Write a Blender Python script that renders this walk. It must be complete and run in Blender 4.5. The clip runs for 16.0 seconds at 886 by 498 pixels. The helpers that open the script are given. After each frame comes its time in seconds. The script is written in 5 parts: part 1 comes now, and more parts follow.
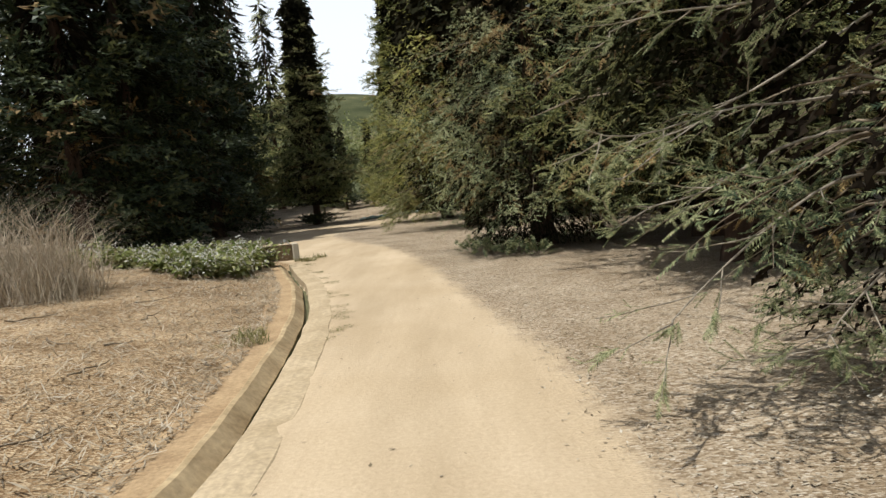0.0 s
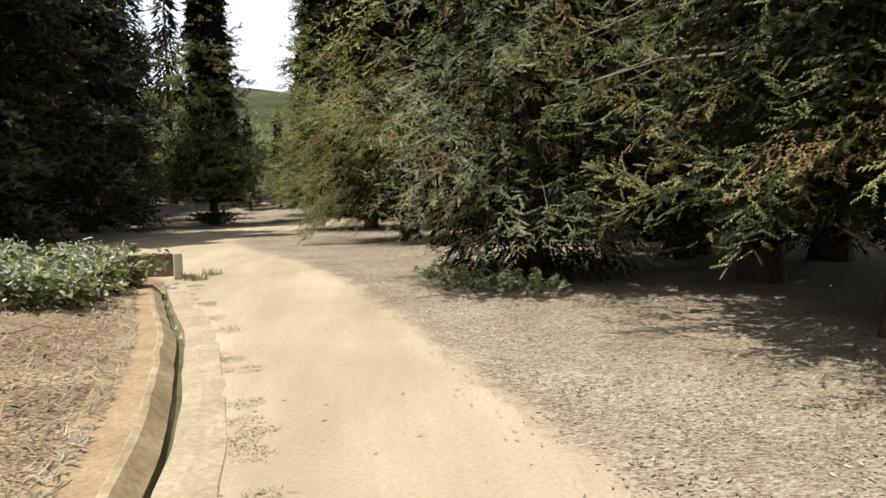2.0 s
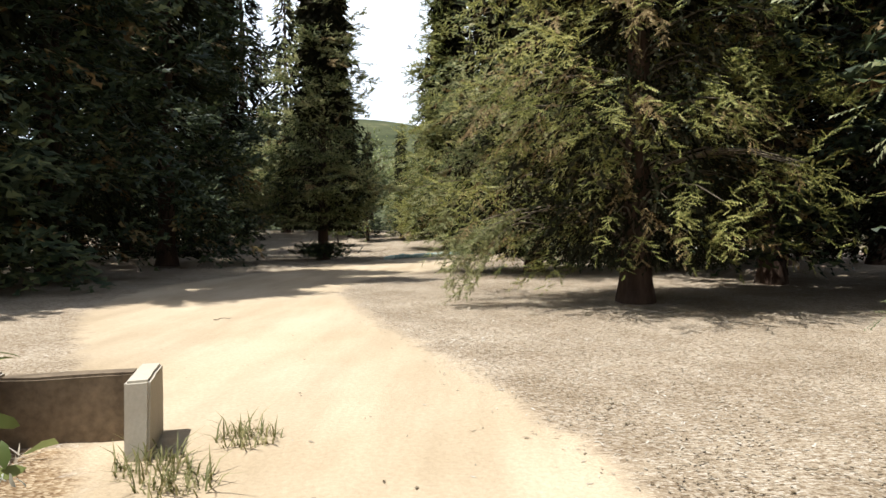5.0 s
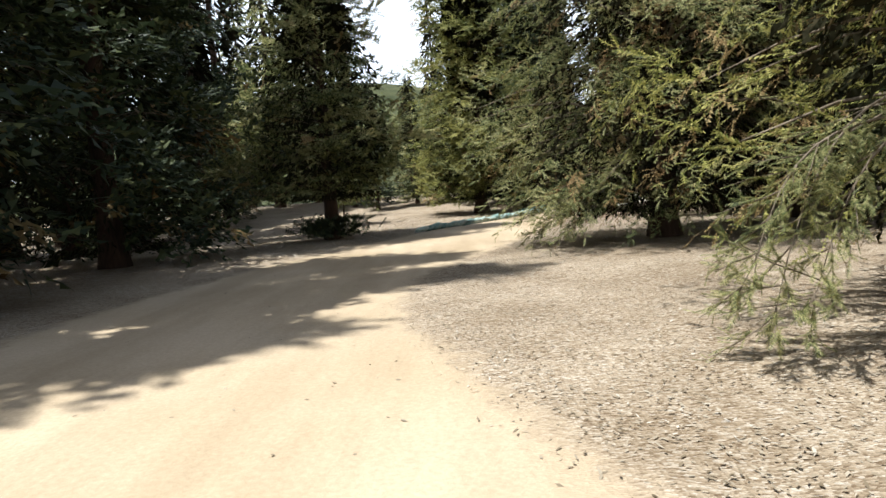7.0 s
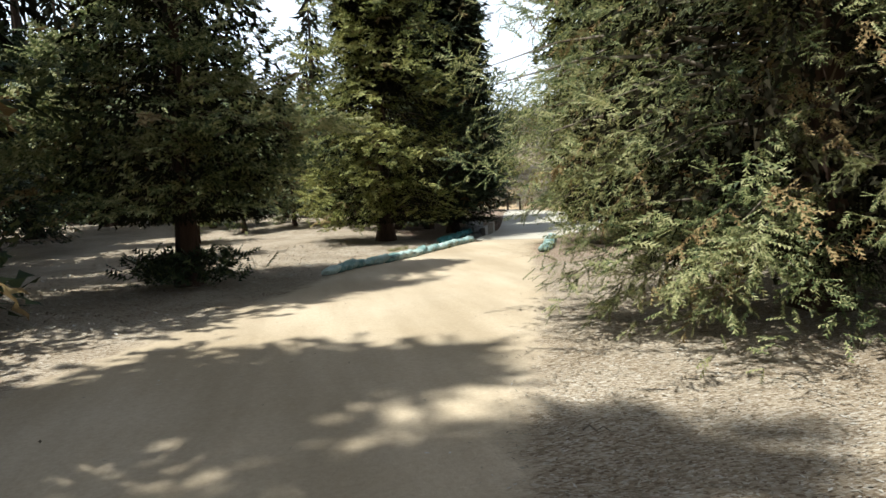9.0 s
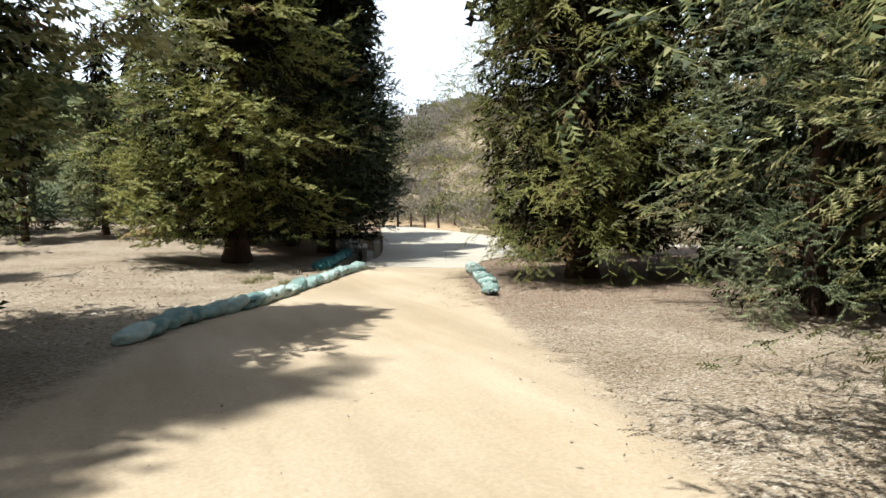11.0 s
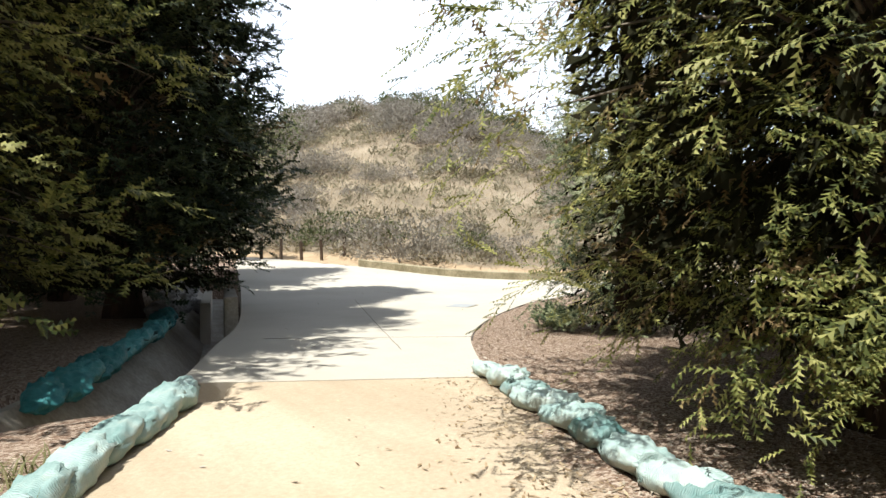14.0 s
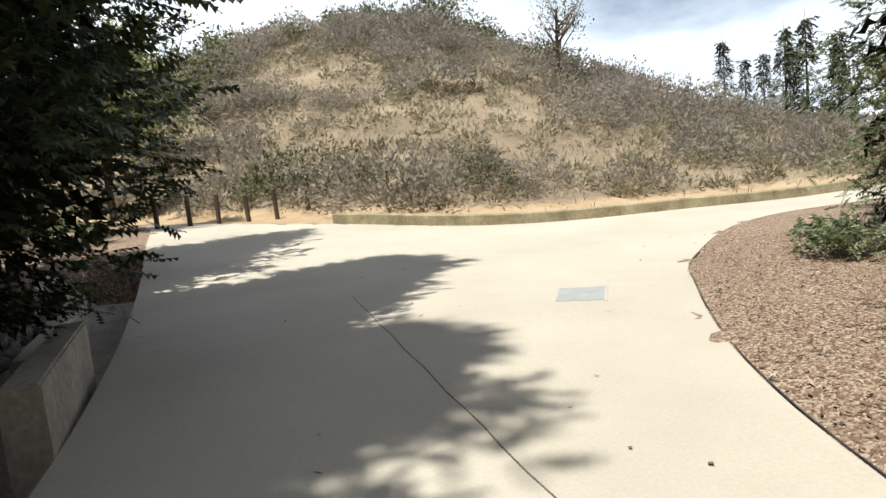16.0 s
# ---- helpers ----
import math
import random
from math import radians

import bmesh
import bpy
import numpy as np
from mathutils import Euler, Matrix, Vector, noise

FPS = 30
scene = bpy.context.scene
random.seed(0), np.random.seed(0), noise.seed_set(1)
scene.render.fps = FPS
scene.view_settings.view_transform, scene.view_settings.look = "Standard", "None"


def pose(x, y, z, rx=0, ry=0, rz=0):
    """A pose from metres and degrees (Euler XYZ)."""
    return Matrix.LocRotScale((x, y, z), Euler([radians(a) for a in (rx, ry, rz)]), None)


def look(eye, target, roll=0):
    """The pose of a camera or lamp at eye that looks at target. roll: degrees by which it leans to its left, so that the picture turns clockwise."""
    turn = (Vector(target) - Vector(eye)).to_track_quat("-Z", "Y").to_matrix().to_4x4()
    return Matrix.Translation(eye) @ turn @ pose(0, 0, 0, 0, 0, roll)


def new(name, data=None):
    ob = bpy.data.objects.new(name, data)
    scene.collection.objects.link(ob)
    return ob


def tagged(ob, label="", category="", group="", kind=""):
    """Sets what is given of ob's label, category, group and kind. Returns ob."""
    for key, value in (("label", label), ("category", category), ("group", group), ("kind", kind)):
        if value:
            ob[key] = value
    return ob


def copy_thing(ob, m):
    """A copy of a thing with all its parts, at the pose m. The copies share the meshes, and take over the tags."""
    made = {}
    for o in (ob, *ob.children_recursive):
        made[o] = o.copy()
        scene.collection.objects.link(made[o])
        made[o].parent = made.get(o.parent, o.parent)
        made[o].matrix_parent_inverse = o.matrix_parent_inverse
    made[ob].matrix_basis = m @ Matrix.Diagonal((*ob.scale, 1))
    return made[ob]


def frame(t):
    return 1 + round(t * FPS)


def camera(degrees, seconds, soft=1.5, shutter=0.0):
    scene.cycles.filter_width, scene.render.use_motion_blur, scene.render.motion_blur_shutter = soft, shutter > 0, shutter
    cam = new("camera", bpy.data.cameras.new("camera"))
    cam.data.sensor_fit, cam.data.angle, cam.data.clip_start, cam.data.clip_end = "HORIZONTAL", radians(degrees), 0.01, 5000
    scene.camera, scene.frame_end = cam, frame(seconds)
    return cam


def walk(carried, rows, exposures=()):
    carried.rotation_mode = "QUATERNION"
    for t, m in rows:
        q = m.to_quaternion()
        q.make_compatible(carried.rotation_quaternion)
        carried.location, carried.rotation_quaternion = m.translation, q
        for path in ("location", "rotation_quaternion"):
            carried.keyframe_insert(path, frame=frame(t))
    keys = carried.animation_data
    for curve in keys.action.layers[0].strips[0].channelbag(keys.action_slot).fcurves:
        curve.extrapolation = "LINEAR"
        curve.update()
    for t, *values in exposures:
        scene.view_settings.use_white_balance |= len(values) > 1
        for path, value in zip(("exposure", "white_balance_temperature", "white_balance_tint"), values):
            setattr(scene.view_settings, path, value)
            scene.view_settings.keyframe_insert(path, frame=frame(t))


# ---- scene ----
cam = camera(68.7, 16.0)
METRES, EYE, TILT, LEAN, TURN = 40.0, 1.2, 0.0, 0.0, 0.0
ROWS = [
    (0.0, 0.0, 0.0, 0.0, -0.5, -5.33, 5.4),
    (0.5, -0.0058, 0.0193, -0.001, -7.98, -5.77, 1.14),
    (1.0, -0.0104, 0.0408, -0.0011, -10.8, -5.57, 2.43),
    (1.5, -0.0143, 0.0643, -0.0015, -6.87, -5.39, 4.11),
    (2.0, -0.0159, 0.0883, -0.0013, -8.75, -4.84, 1.0),
    (2.5, -0.0167, 0.1129, -0.0011, -9.97, -4.02, 0.26),
    (3.0, -0.0189, 0.1391, -0.0017, -5.13, -3.72, -0.02),
    (3.5, -0.0211, 0.1674, -0.0026, -7.48, -4.81, 0.15),
    (4.0, -0.0261, 0.197, -0.003, -0.94, -1.7, 3.01),
    (6.5, -0.065, 0.3627, -0.0051, 0.99, -3.65, -1.69),
    (7.0, -0.0754, 0.397, -0.0054, 0.65, -5.08, 4.46),
    (7.5, -0.0854, 0.4314, -0.0046, -4.03, -3.4, 1.33),
    (8.0, -0.0939, 0.4648, -0.0038, -5.47, -2.0, 3.52),
    (8.5, -0.1003, 0.4976, -0.0031, -8.24, -3.37, 2.62),
    (9.0, -0.1038, 0.5302, -0.0024, -11.95, -4.07, 2.73),
    (11.5, -0.0873, 0.6811, -0.0028, -27.26, -2.84, 0.31),
    (12.0, -0.0793, 0.7123, -0.0028, -29.55, -2.22, 1.6),
    (12.5, -0.0683, 0.744, -0.0037, -34.62, 0.22, 0.81),
    (13.0, -0.0556, 0.7764, -0.0045, -36.79, -1.56, 1.03),
    (13.5, -0.042, 0.8093, -0.0042, -37.44, -0.65, 1.74),
    (14.0, -0.0277, 0.8415, -0.004, -37.66, -0.58, 0.08),
    (14.5, -0.0117, 0.8734, -0.0052, -41.56, -4.21, 2.18),
    (15.0, 0.0027, 0.9046, -0.0046, -39.41, -3.04, 1.75),
    (15.5, 0.0172, 0.934, -0.0045, -38.58, -5.03, 2.51),
    (16.0, 0.033, 0.9613, -0.0042, -41.71, -6.25, 5.63),
]
walk(cam, [(t, pose(0, 0, EYE, TILT, LEAN, TURN) @ pose(METRES * x, METRES * y, METRES * z, 90 + pitch, roll, yaw)) for t, x, y, z, yaw, pitch, roll in ROWS],
     [(0.0, 0.0, 6400, 8), (2.0, 0.25, 6300, 8), (3.5, 0.48, 6150, 9), (7.0, 0.62, 6000, 8), (9.0, 0.58, 5850, 4), (12.5, 0.54, 6000, 8), (13.5, 0.6, 6000, 8), (14.5, 0.77, 5900, 8), (15.3, 0.64, 5950, 8), (16.0, 0.41, 6200, 8)])

# ---- light and exposure ----
SUN_EL, SHADOW_DIR = radians(68.5), Vector((1.0, 0.28, 0)).normalized()
sun = new("sun", bpy.data.lights.new("sun", "SUN"))
sun.data.energy, sun.data.angle, sun.data.color = 5.0, radians(0.55), (1.0, 0.965, 0.9)
to_sun = Vector((-SHADOW_DIR.x * math.cos(SUN_EL), -SHADOW_DIR.y * math.cos(SUN_EL), math.sin(SUN_EL)))
sun.matrix_world = look(to_sun * 60, (0, 0, 0))
world = bpy.data.worlds.new("sky")
scene.world = world
world.use_nodes = True
wn, wl = world.node_tree.nodes, world.node_tree.links
sky = wn.new("ShaderNodeTexSky")
sky.sky_type, sky.sun_disc = "NISHITA", False
sky.sun_elevation, sky.sun_rotation = SUN_EL, math.atan2(to_sun.x, to_sun.y)
sky.air_density, sky.dust_density = 1.0, 1.6
wco = wn.new("ShaderNodeTexCoord")
cloud = wn.new("ShaderNodeTexNoise")
cloud.inputs["Scale"].default_value, cloud.inputs["Detail"].default_value, cloud.inputs["Roughness"].default_value = 1.5, 6, 0.55
wmap = wn.new("ShaderNodeMapping")
wmap.inputs["Scale"].default_value = (1, 1, 2.6)
wl.new(wco.outputs["Generated"], wmap.inputs["Vector"])
wl.new(wmap.outputs["Vector"], cloud.inputs["Vector"])
cramp = wn.new("ShaderNodeValToRGB")
cramp.color_ramp.elements[0].position, cramp.color_ramp.elements[1].position = 0.28, 0.5
wl.new(cloud.outputs["Fac"], cramp.inputs["Fac"])
wmix = wn.new("ShaderNodeMix")
wmix.data_type = "RGBA"
wsep = wn.new("ShaderNodeSeparateXYZ")
wl.new(wco.outputs["Generated"], wsep.inputs["Vector"])
haze = wn.new("ShaderNodeMapRange")
haze.interpolation_type = "SMOOTHSTEP"
haze.inputs["From Min"].default_value, haze.inputs["From Max"].default_value = 0.2, 0.75
haze.inputs["To Min"].default_value, haze.inputs["To Max"].default_value = 1.0, 0.22
wl.new(wsep.outputs["Z"], haze.inputs["Value"])
veil = wn.new("ShaderNodeMath")
veil.operation = "MULTIPLY"
wl.new(cramp.outputs["Color"], veil.inputs[0])
wl.new(haze.outputs["Result"], veil.inputs[1])
wl.new(veil.outputs[0], wmix.inputs["Factor"])
wl.new(sky.outputs["Color"], wmix.inputs["A"])
wmix.inputs["B"].default_value = (14.3, 15.0, 16.0, 1)
wl.new(wmix.outputs["Result"], wn["Background"].inputs["Color"])
wn["Background"].inputs["Strength"].default_value = 0.07

# ---- materials ----
def mat(name, rough=0.8, spec=0.3):
    m = bpy.data.materials.new(name)
    m.use_nodes = True
    b = m.node_tree.nodes["Principled BSDF"]
    b.inputs["Roughness"].default_value = rough
    b.inputs["Specular IOR Level"].default_value = spec
    return m, m.node_tree.nodes, m.node_tree.links, b


def ramp(n, l, fac, stops):
    r = n.new("ShaderNodeValToRGB")
    e = r.color_ramp.elements
    while len(e) < len(stops):
        e.new(0.5)
    for el, (p, c) in zip(e, stops):
        el.position, el.color = p, (*c, 1)
    l.new(fac, r.inputs["Fac"])
    return r.outputs["Color"]


def noise_tex(n, l, scale, detail=4, rough=0.55, stretch=None, coord="Object"):
    co = n.new("ShaderNodeTexCoord").outputs[coord]
    if stretch:
        mp = n.new("ShaderNodeMapping")
        mp.inputs["Scale"].default_value = stretch
        l.new(co, mp.inputs["Vector"])
        co = mp.outputs["Vector"]
    t = n.new("ShaderNodeTexNoise")
    t.inputs["Scale"].default_value, t.inputs["Detail"].default_value, t.inputs["Roughness"].default_value = scale, detail, rough
    l.new(co, t.inputs["Vector"])
    return t.outputs["Fac"]


def mixc(n, l, fac, a, b, mode="MIX"):
    x = n.new("ShaderNodeMix")
    x.data_type, x.blend_type = "RGBA", mode
    for s, v in (("Factor", fac), ("A", a), ("B", b)):
        if isinstance(v, bpy.types.NodeSocket):
            l.new(v, x.inputs[s])
        else:
            x.inputs[s].default_value = v if s == "Factor" else (*v, 1)
    return x.outputs["Result"]


def maths(n, l, op, a, b=0.0):
    x = n.new("ShaderNodeMath")
    x.operation = op
    for i, v in enumerate((a, b)):
        if isinstance(v, bpy.types.NodeSocket):
            l.new(v, x.inputs[i])
        else:
            x.inputs[i].default_value = v
    return x.outputs[0]


def bump(n, l, b, height, strength, dist):
    x = n.new("ShaderNodeBump")
    x.inputs["Strength"].default_value, x.inputs["Distance"].default_value = strength, dist
    l.new(height, x.inputs["Height"])
    l.new(x.outputs["Normal"], b.inputs["Normal"])


def plain(name, lo, hi, scale, rough=0.85, fine=None, bump_d=0.004, spec=0.25, stretch=None, grain=1.0):
    """A surface between two colours by a coarse and a fine noise, with relief."""
    m, n, l, b = mat(name, rough, spec)
    big = noise_tex(n, l, scale, 5, 0.6, stretch)
    fin = noise_tex(n, l, fine or scale * 12, 3, 0.6, stretch)
    c = ramp(n, l, big, [(0.3, lo), (0.7, hi)])
    c2 = ramp(n, l, fin, [(0.3, (1 - 0.28 * grain,) * 3), (0.75, (1 + 0.15 * grain,) * 3)])
    l.new(mixc(n, l, 1.0, c, c2, "MULTIPLY"), b.inputs["Base Color"])
    bump(n, l, b, fin, 0.5, bump_d)
    return m


def foliage(name, stops, trans=0.28, rough=0.5, hue_scale=0.8, speck=0.62, spec=0.15):
    """Leaves: each leaf takes its tone at random, with drifts of tone through the crown, and lets some light through."""
    m, n, l, b = mat(name, rough, spec)
    isl = n.new("ShaderNodeNewGeometry").outputs["Random Per Island"]
    drift = noise_tex(n, l, hue_scale, 2, 0.5)
    f = maths(n, l, "ADD", maths(n, l, "MULTIPLY", isl, speck), maths(n, l, "SUBTRACT", maths(n, l, "MULTIPLY", drift, 1.3), 0.15 + speck / 2))
    c = ramp(n, l, f, stops)
    oi = n.new("ShaderNodeObjectInfo").outputs["Random"]
    c = mixc(n, l, maths(n, l, "MULTIPLY", oi, 0.25), c, (0.06, 0.075, 0.03))
    l.new(c, b.inputs["Base Color"])
    tr = n.new("ShaderNodeBsdfTranslucent")
    l.new(c, tr.inputs["Color"])
    mx = n.new("ShaderNodeMixShader")
    mx.inputs["Fac"].default_value = trans
    l.new(b.outputs["BSDF"], mx.inputs[1])
    l.new(tr.outputs["BSDF"], mx.inputs[2])
    l.new(mx.outputs["Shader"], n["Material Output"].inputs["Surface"])
    return m


M_NEEDLE = foliage("redwood_needles", [(0.08, (0.03, 0.044, 0.018)), (0.34, (0.11, 0.135, 0.05)), (0.56, (0.27, 0.275, 0.11)), (0.84, (0.5, 0.46, 0.22))], 0.4)
M_NEEDLE_BLUE = foliage("redwood_needles_bluish", [(0.08, (0.03, 0.05, 0.03)), (0.34, (0.115, 0.145, 0.07)), (0.56, (0.29, 0.31, 0.16)), (0.84, (0.51, 0.51, 0.3))], 0.4)
# Copy of the needles for trees standing in shade, the shade put into colour.
M_NEEDLE_SHADED = foliage("redwood_needles_shaded", [(0.1, (0.012, 0.02, 0.011)), (0.45, (0.034, 0.05, 0.025)), (0.75, (0.095, 0.11, 0.048)), (0.95, (0.21, 0.22, 0.09))], 0.2)
M_NEEDLE_YELLOW = foliage("redwood_needles_olive", [(0.08, (0.03, 0.04, 0.013)), (0.34, (0.125, 0.14, 0.036)), (0.56, (0.29, 0.285, 0.08)), (0.84, (0.5, 0.46, 0.16))], 0.4)
M_NEEDLE_RIDGE = foliage("conifer_needles", [(0.1, (0.035, 0.055, 0.032)), (0.5, (0.09, 0.125, 0.07)), (0.9, (0.19, 0.22, 0.11))], 0.3)
# Twigs near-black: the crown's inner shade is put into this colour.
M_INNER = foliage("shade_dark_dead_twigs", [(0.1, (0.008, 0.006, 0.004)), (0.6, (0.016, 0.012, 0.008)), (0.95, (0.04, 0.028, 0.018))], 0.0, 0.95, spec=0.03)
M_DEAD = foliage("dead_needles", [(0.1, (0.1, 0.055, 0.025)), (0.5, (0.25, 0.16, 0.065)), (0.9, (0.4, 0.3, 0.14))], 0.15, 0.7)
M_TWIG = plain("twig_bark", (0.1, 0.075, 0.05), (0.26, 0.21, 0.15), 9, 0.85, 60)
M_PALETWIG = plain("pale_twig_bark", (0.2, 0.17, 0.13), (0.4, 0.35, 0.28), 9, 0.85, 60)
M_BARK = plain("redwood_bark", (0.04, 0.026, 0.018), (0.115, 0.072, 0.05), 3, 0.95, 22, 0.03, 0.15, (1, 1, 0.18))
M_LEAF = foliage("broad_leaves", [(0.1, (0.09, 0.12, 0.03)), (0.5, (0.25, 0.27, 0.09)), (0.9, (0.54, 0.53, 0.3))], 0.3, 0.45, 3)
M_WEED = foliage("weed_leaves", [(0.1, (0.11, 0.115, 0.04)), (0.5, (0.22, 0.205, 0.085)), (0.9, (0.36, 0.31, 0.15))], 0.25, 0.6, 3)
M_PETAL = foliage("pale_petals", [(0.1, (0.62, 0.6, 0.54)), (0.9, (0.82, 0.81, 0.74))], 0.3, 0.6)
M_STRAW = foliage("dry_straw", [(0.1, (0.16, 0.1, 0.05)), (0.45, (0.34, 0.24, 0.13)), (0.9, (0.56, 0.45, 0.29))], 0.2, 0.75, 2)
M_DRYGRASS = foliage("bleached_grass", [(0.1, (0.24, 0.18, 0.12)), (0.5, (0.4, 0.33, 0.24)), (0.9, (0.62, 0.54, 0.43))], 0.25, 0.75, 2)
M_CHIP = foliage("bark_chips", [(0.08, (0.11, 0.072, 0.044)), (0.3, (0.27, 0.208, 0.143)), (0.7, (0.43, 0.36, 0.275)), (0.95, (0.64, 0.58, 0.5))], 0.0, 0.85, 1.5)
M_REDCHIP = foliage("reddish_mulch_chips", [(0.1, (0.09, 0.05, 0.03)), (0.45, (0.22, 0.14, 0.09)), (0.8, (0.38, 0.28, 0.19)), (0.97, (0.58, 0.5, 0.4))], 0.0, 0.85, 1.5)
M_SCRUB = foliage("grey_scrub_leaves", [(0.08, (0.2, 0.165, 0.135)), (0.45, (0.33, 0.285, 0.23)), (0.8, (0.45, 0.395, 0.31)), (0.97, (0.56, 0.5, 0.38))], 0.42, 0.8, 0.35, 0.25)
M_BRUSH = foliage("stalky_dry_brush", [(0.1, (0.17, 0.14, 0.09)), (0.5, (0.31, 0.27, 0.17)), (0.9, (0.48, 0.42, 0.29))], 0.35, 0.8, 0.3, 0.4)
M_SCRUB_GREEN = foliage("green_scrub_leaves", [(0.1, (0.05, 0.06, 0.025)), (0.5, (0.12, 0.13, 0.055)), (0.9, (0.22, 0.22, 0.1))], 0.2, 0.7, 0.25)
M_CONCRETE = plain("pale_concrete", (0.43, 0.378, 0.295), (0.51, 0.455, 0.36), 0.7, 0.85, 60, 0.0008, 0.2, None, 0.3)
M_OLDCONCRETE = plain("old_concrete", (0.18, 0.15, 0.08), (0.45, 0.38, 0.24), 2.6, 0.9, 24, 0.006)
M_GUTTERSIDE = plain("earth_stained_concrete", (0.27, 0.19, 0.1), (0.52, 0.4, 0.24), 2.2, 0.92, 22, 0.008)
M_LIP = plain("dusty_concrete", (0.37, 0.285, 0.175), (0.51, 0.405, 0.27), 2.4, 0.9, 30, 0.004)
# Moss and dirt tone, darkened further for the shade inside the groove.
M_GROOVE = plain("dirty_shaded_groove", (0.06, 0.065, 0.03), (0.16, 0.15, 0.08), 3, 0.95, 30, 0.006)
M_BROWN = plain("dark_brown_concrete", (0.11, 0.08, 0.05), (0.27, 0.2, 0.13), 3.0, 0.9, 26, 0.004)
M_WALLCON = plain("stained_concrete", (0.3, 0.26, 0.2), (0.5, 0.44, 0.36), 2.0, 0.85, 26, 0.004)
M_ROCK = plain("grey_rock", (0.16, 0.145, 0.13), (0.4, 0.37, 0.33), 3, 0.9, 18, 0.02)
M_POST = plain("weathered_post_wood", (0.045, 0.03, 0.02), (0.13, 0.09, 0.06), 5, 0.9, 40, 0.006, 0.2, (1, 1, 0.15))
M_LID = plain("grey_lid", (0.3, 0.3, 0.285), (0.37, 0.37, 0.35), 6, 0.7, 60, 0.001, 0.2, None, 0.4)
M_DARK = plain("dark_dirt", (0.03, 0.022, 0.015), (0.09, 0.065, 0.045), 6, 0.95)
M_SOIL = plain("dry_soil", (0.3, 0.2, 0.11), (0.46, 0.33, 0.19), 2.5, 0.95, 40, 0.01)
M_JOINT = plain("dirty_joint", (0.09, 0.075, 0.055), (0.2, 0.17, 0.13), 5, 0.9, 40, 0.002)
M_EDGING = plain("black_edging", (0.03, 0.03, 0.03), (0.08, 0.075, 0.07), 6, 0.7)


def bag_material(name, c0, c1):
    m, n, l, b = mat(name, 0.62, 0.35)
    big = noise_tex(n, l, 7, 4, 0.6)
    rnd = n.new("ShaderNodeObjectInfo").outputs["Random"]
    f = maths(n, l, "ADD", maths(n, l, "MULTIPLY", big, 0.75), maths(n, l, "MULTIPLY", rnd, 0.4))
    c = ramp(n, l, f, [(0.32, c0), (0.85, c1)])
    dirt = ramp(n, l, noise_tex(n, l, 4, 5, 0.65), [(0.52, (0, 0, 0)), (0.72, (1, 1, 1))])
    c = mixc(n, l, maths(n, l, "MULTIPLY", dirt, 0.5), c, (0.4, 0.33, 0.22))
    l.new(c, b.inputs["Base Color"])
    w = n.new("ShaderNodeTexWave")
    w.inputs["Scale"].default_value, w.inputs["Distortion"].default_value = 30, 6
    l.new(n.new("ShaderNodeTexCoord").outputs["Object"], w.inputs["Vector"])
    bump(n, l, b, maths(n, l, "ADD", w.outputs["Fac"], maths(n, l, "MULTIPLY", big, 3)), 0.45, 0.01)
    return m


M_BAG = bag_material("faded_teal_weave", (0.1, 0.2, 0.175), (0.5, 0.58, 0.51))
M_BAG_DEEP = bag_material("deep_teal_weave", (0.02, 0.13, 0.13), (0.1, 0.33, 0.31))

# ground: packed sand on the path, chips and straw beside it, by the sheet's own masks
M_GROUND, gn, gl, gb = mat("ground", 0.95, 0.12)
def attr(name):
    a = gn.new("ShaderNodeAttribute")
    a.attribute_name = name
    return a.outputs["Fac"]
g_mid, g_fine = noise_tex(gn, gl, 0.55, 5, 0.6), noise_tex(gn, gl, 38, 4, 0.7)
g_edge, g_tread = noise_tex(gn, gl, 3.2, 6, 0.7), noise_tex(gn, gl, 1.3, 4, 0.6, (1, 0.16, 1))
sand = ramp(gn, gl, g_mid, [(0.3, (0.43, 0.335, 0.222)), (0.7, (0.5, 0.402, 0.285))])
sand = mixc(gn, gl, 0.8, sand, ramp(gn, gl, g_tread, [(0.34, (0.8, 0.78, 0.74)), (0.62, (1.08, 1.08, 1.08))]), "MULTIPLY")
sand = mixc(gn, gl, 0.7, sand, ramp(gn, gl, g_fine, [(0.25, (0.78, 0.76, 0.72)), (0.7, (1.1, 1.1, 1.1))]), "MULTIPLY")
vor = gn.new("ShaderNodeTexVoronoi")
vor.inputs["Scale"].default_value = 50
vmap = gn.new("ShaderNodeMapping")
vmap.inputs["Scale"].default_value = (1.0, 1.9, 1)
gl.new(gn.new("ShaderNodeTexCoord").outputs["Object"], vmap.inputs["Vector"])
gl.new(vmap.outputs["Vector"], vor.inputs["Vector"])
sep = gn.new("ShaderNodeSeparateColor")
gl.new(vor.outputs["Color"], sep.inputs["Color"])
litter0 = ramp(gn, gl, sep.outputs["Red"], [(0.0, (0.16, 0.112, 0.07)), (0.3, (0.29, 0.225, 0.152)), (0.75, (0.395, 0.32, 0.23)), (1.0, (0.52, 0.455, 0.37))])
litter = mixc(gn, gl, 0.8, litter0, ramp(gn, gl, noise_tex(gn, gl, 0.8, 5, 0.65), [(0.36, (0.72, 0.68, 0.63)), (0.6, (1.06, 1.06, 1.06))]), "MULTIPLY")
redm = ramp(gn, gl, sep.outputs["Green"], [(0.0, (0.11, 0.065, 0.04)), (0.5, (0.25, 0.17, 0.115)), (1.0, (0.44, 0.35, 0.26))])
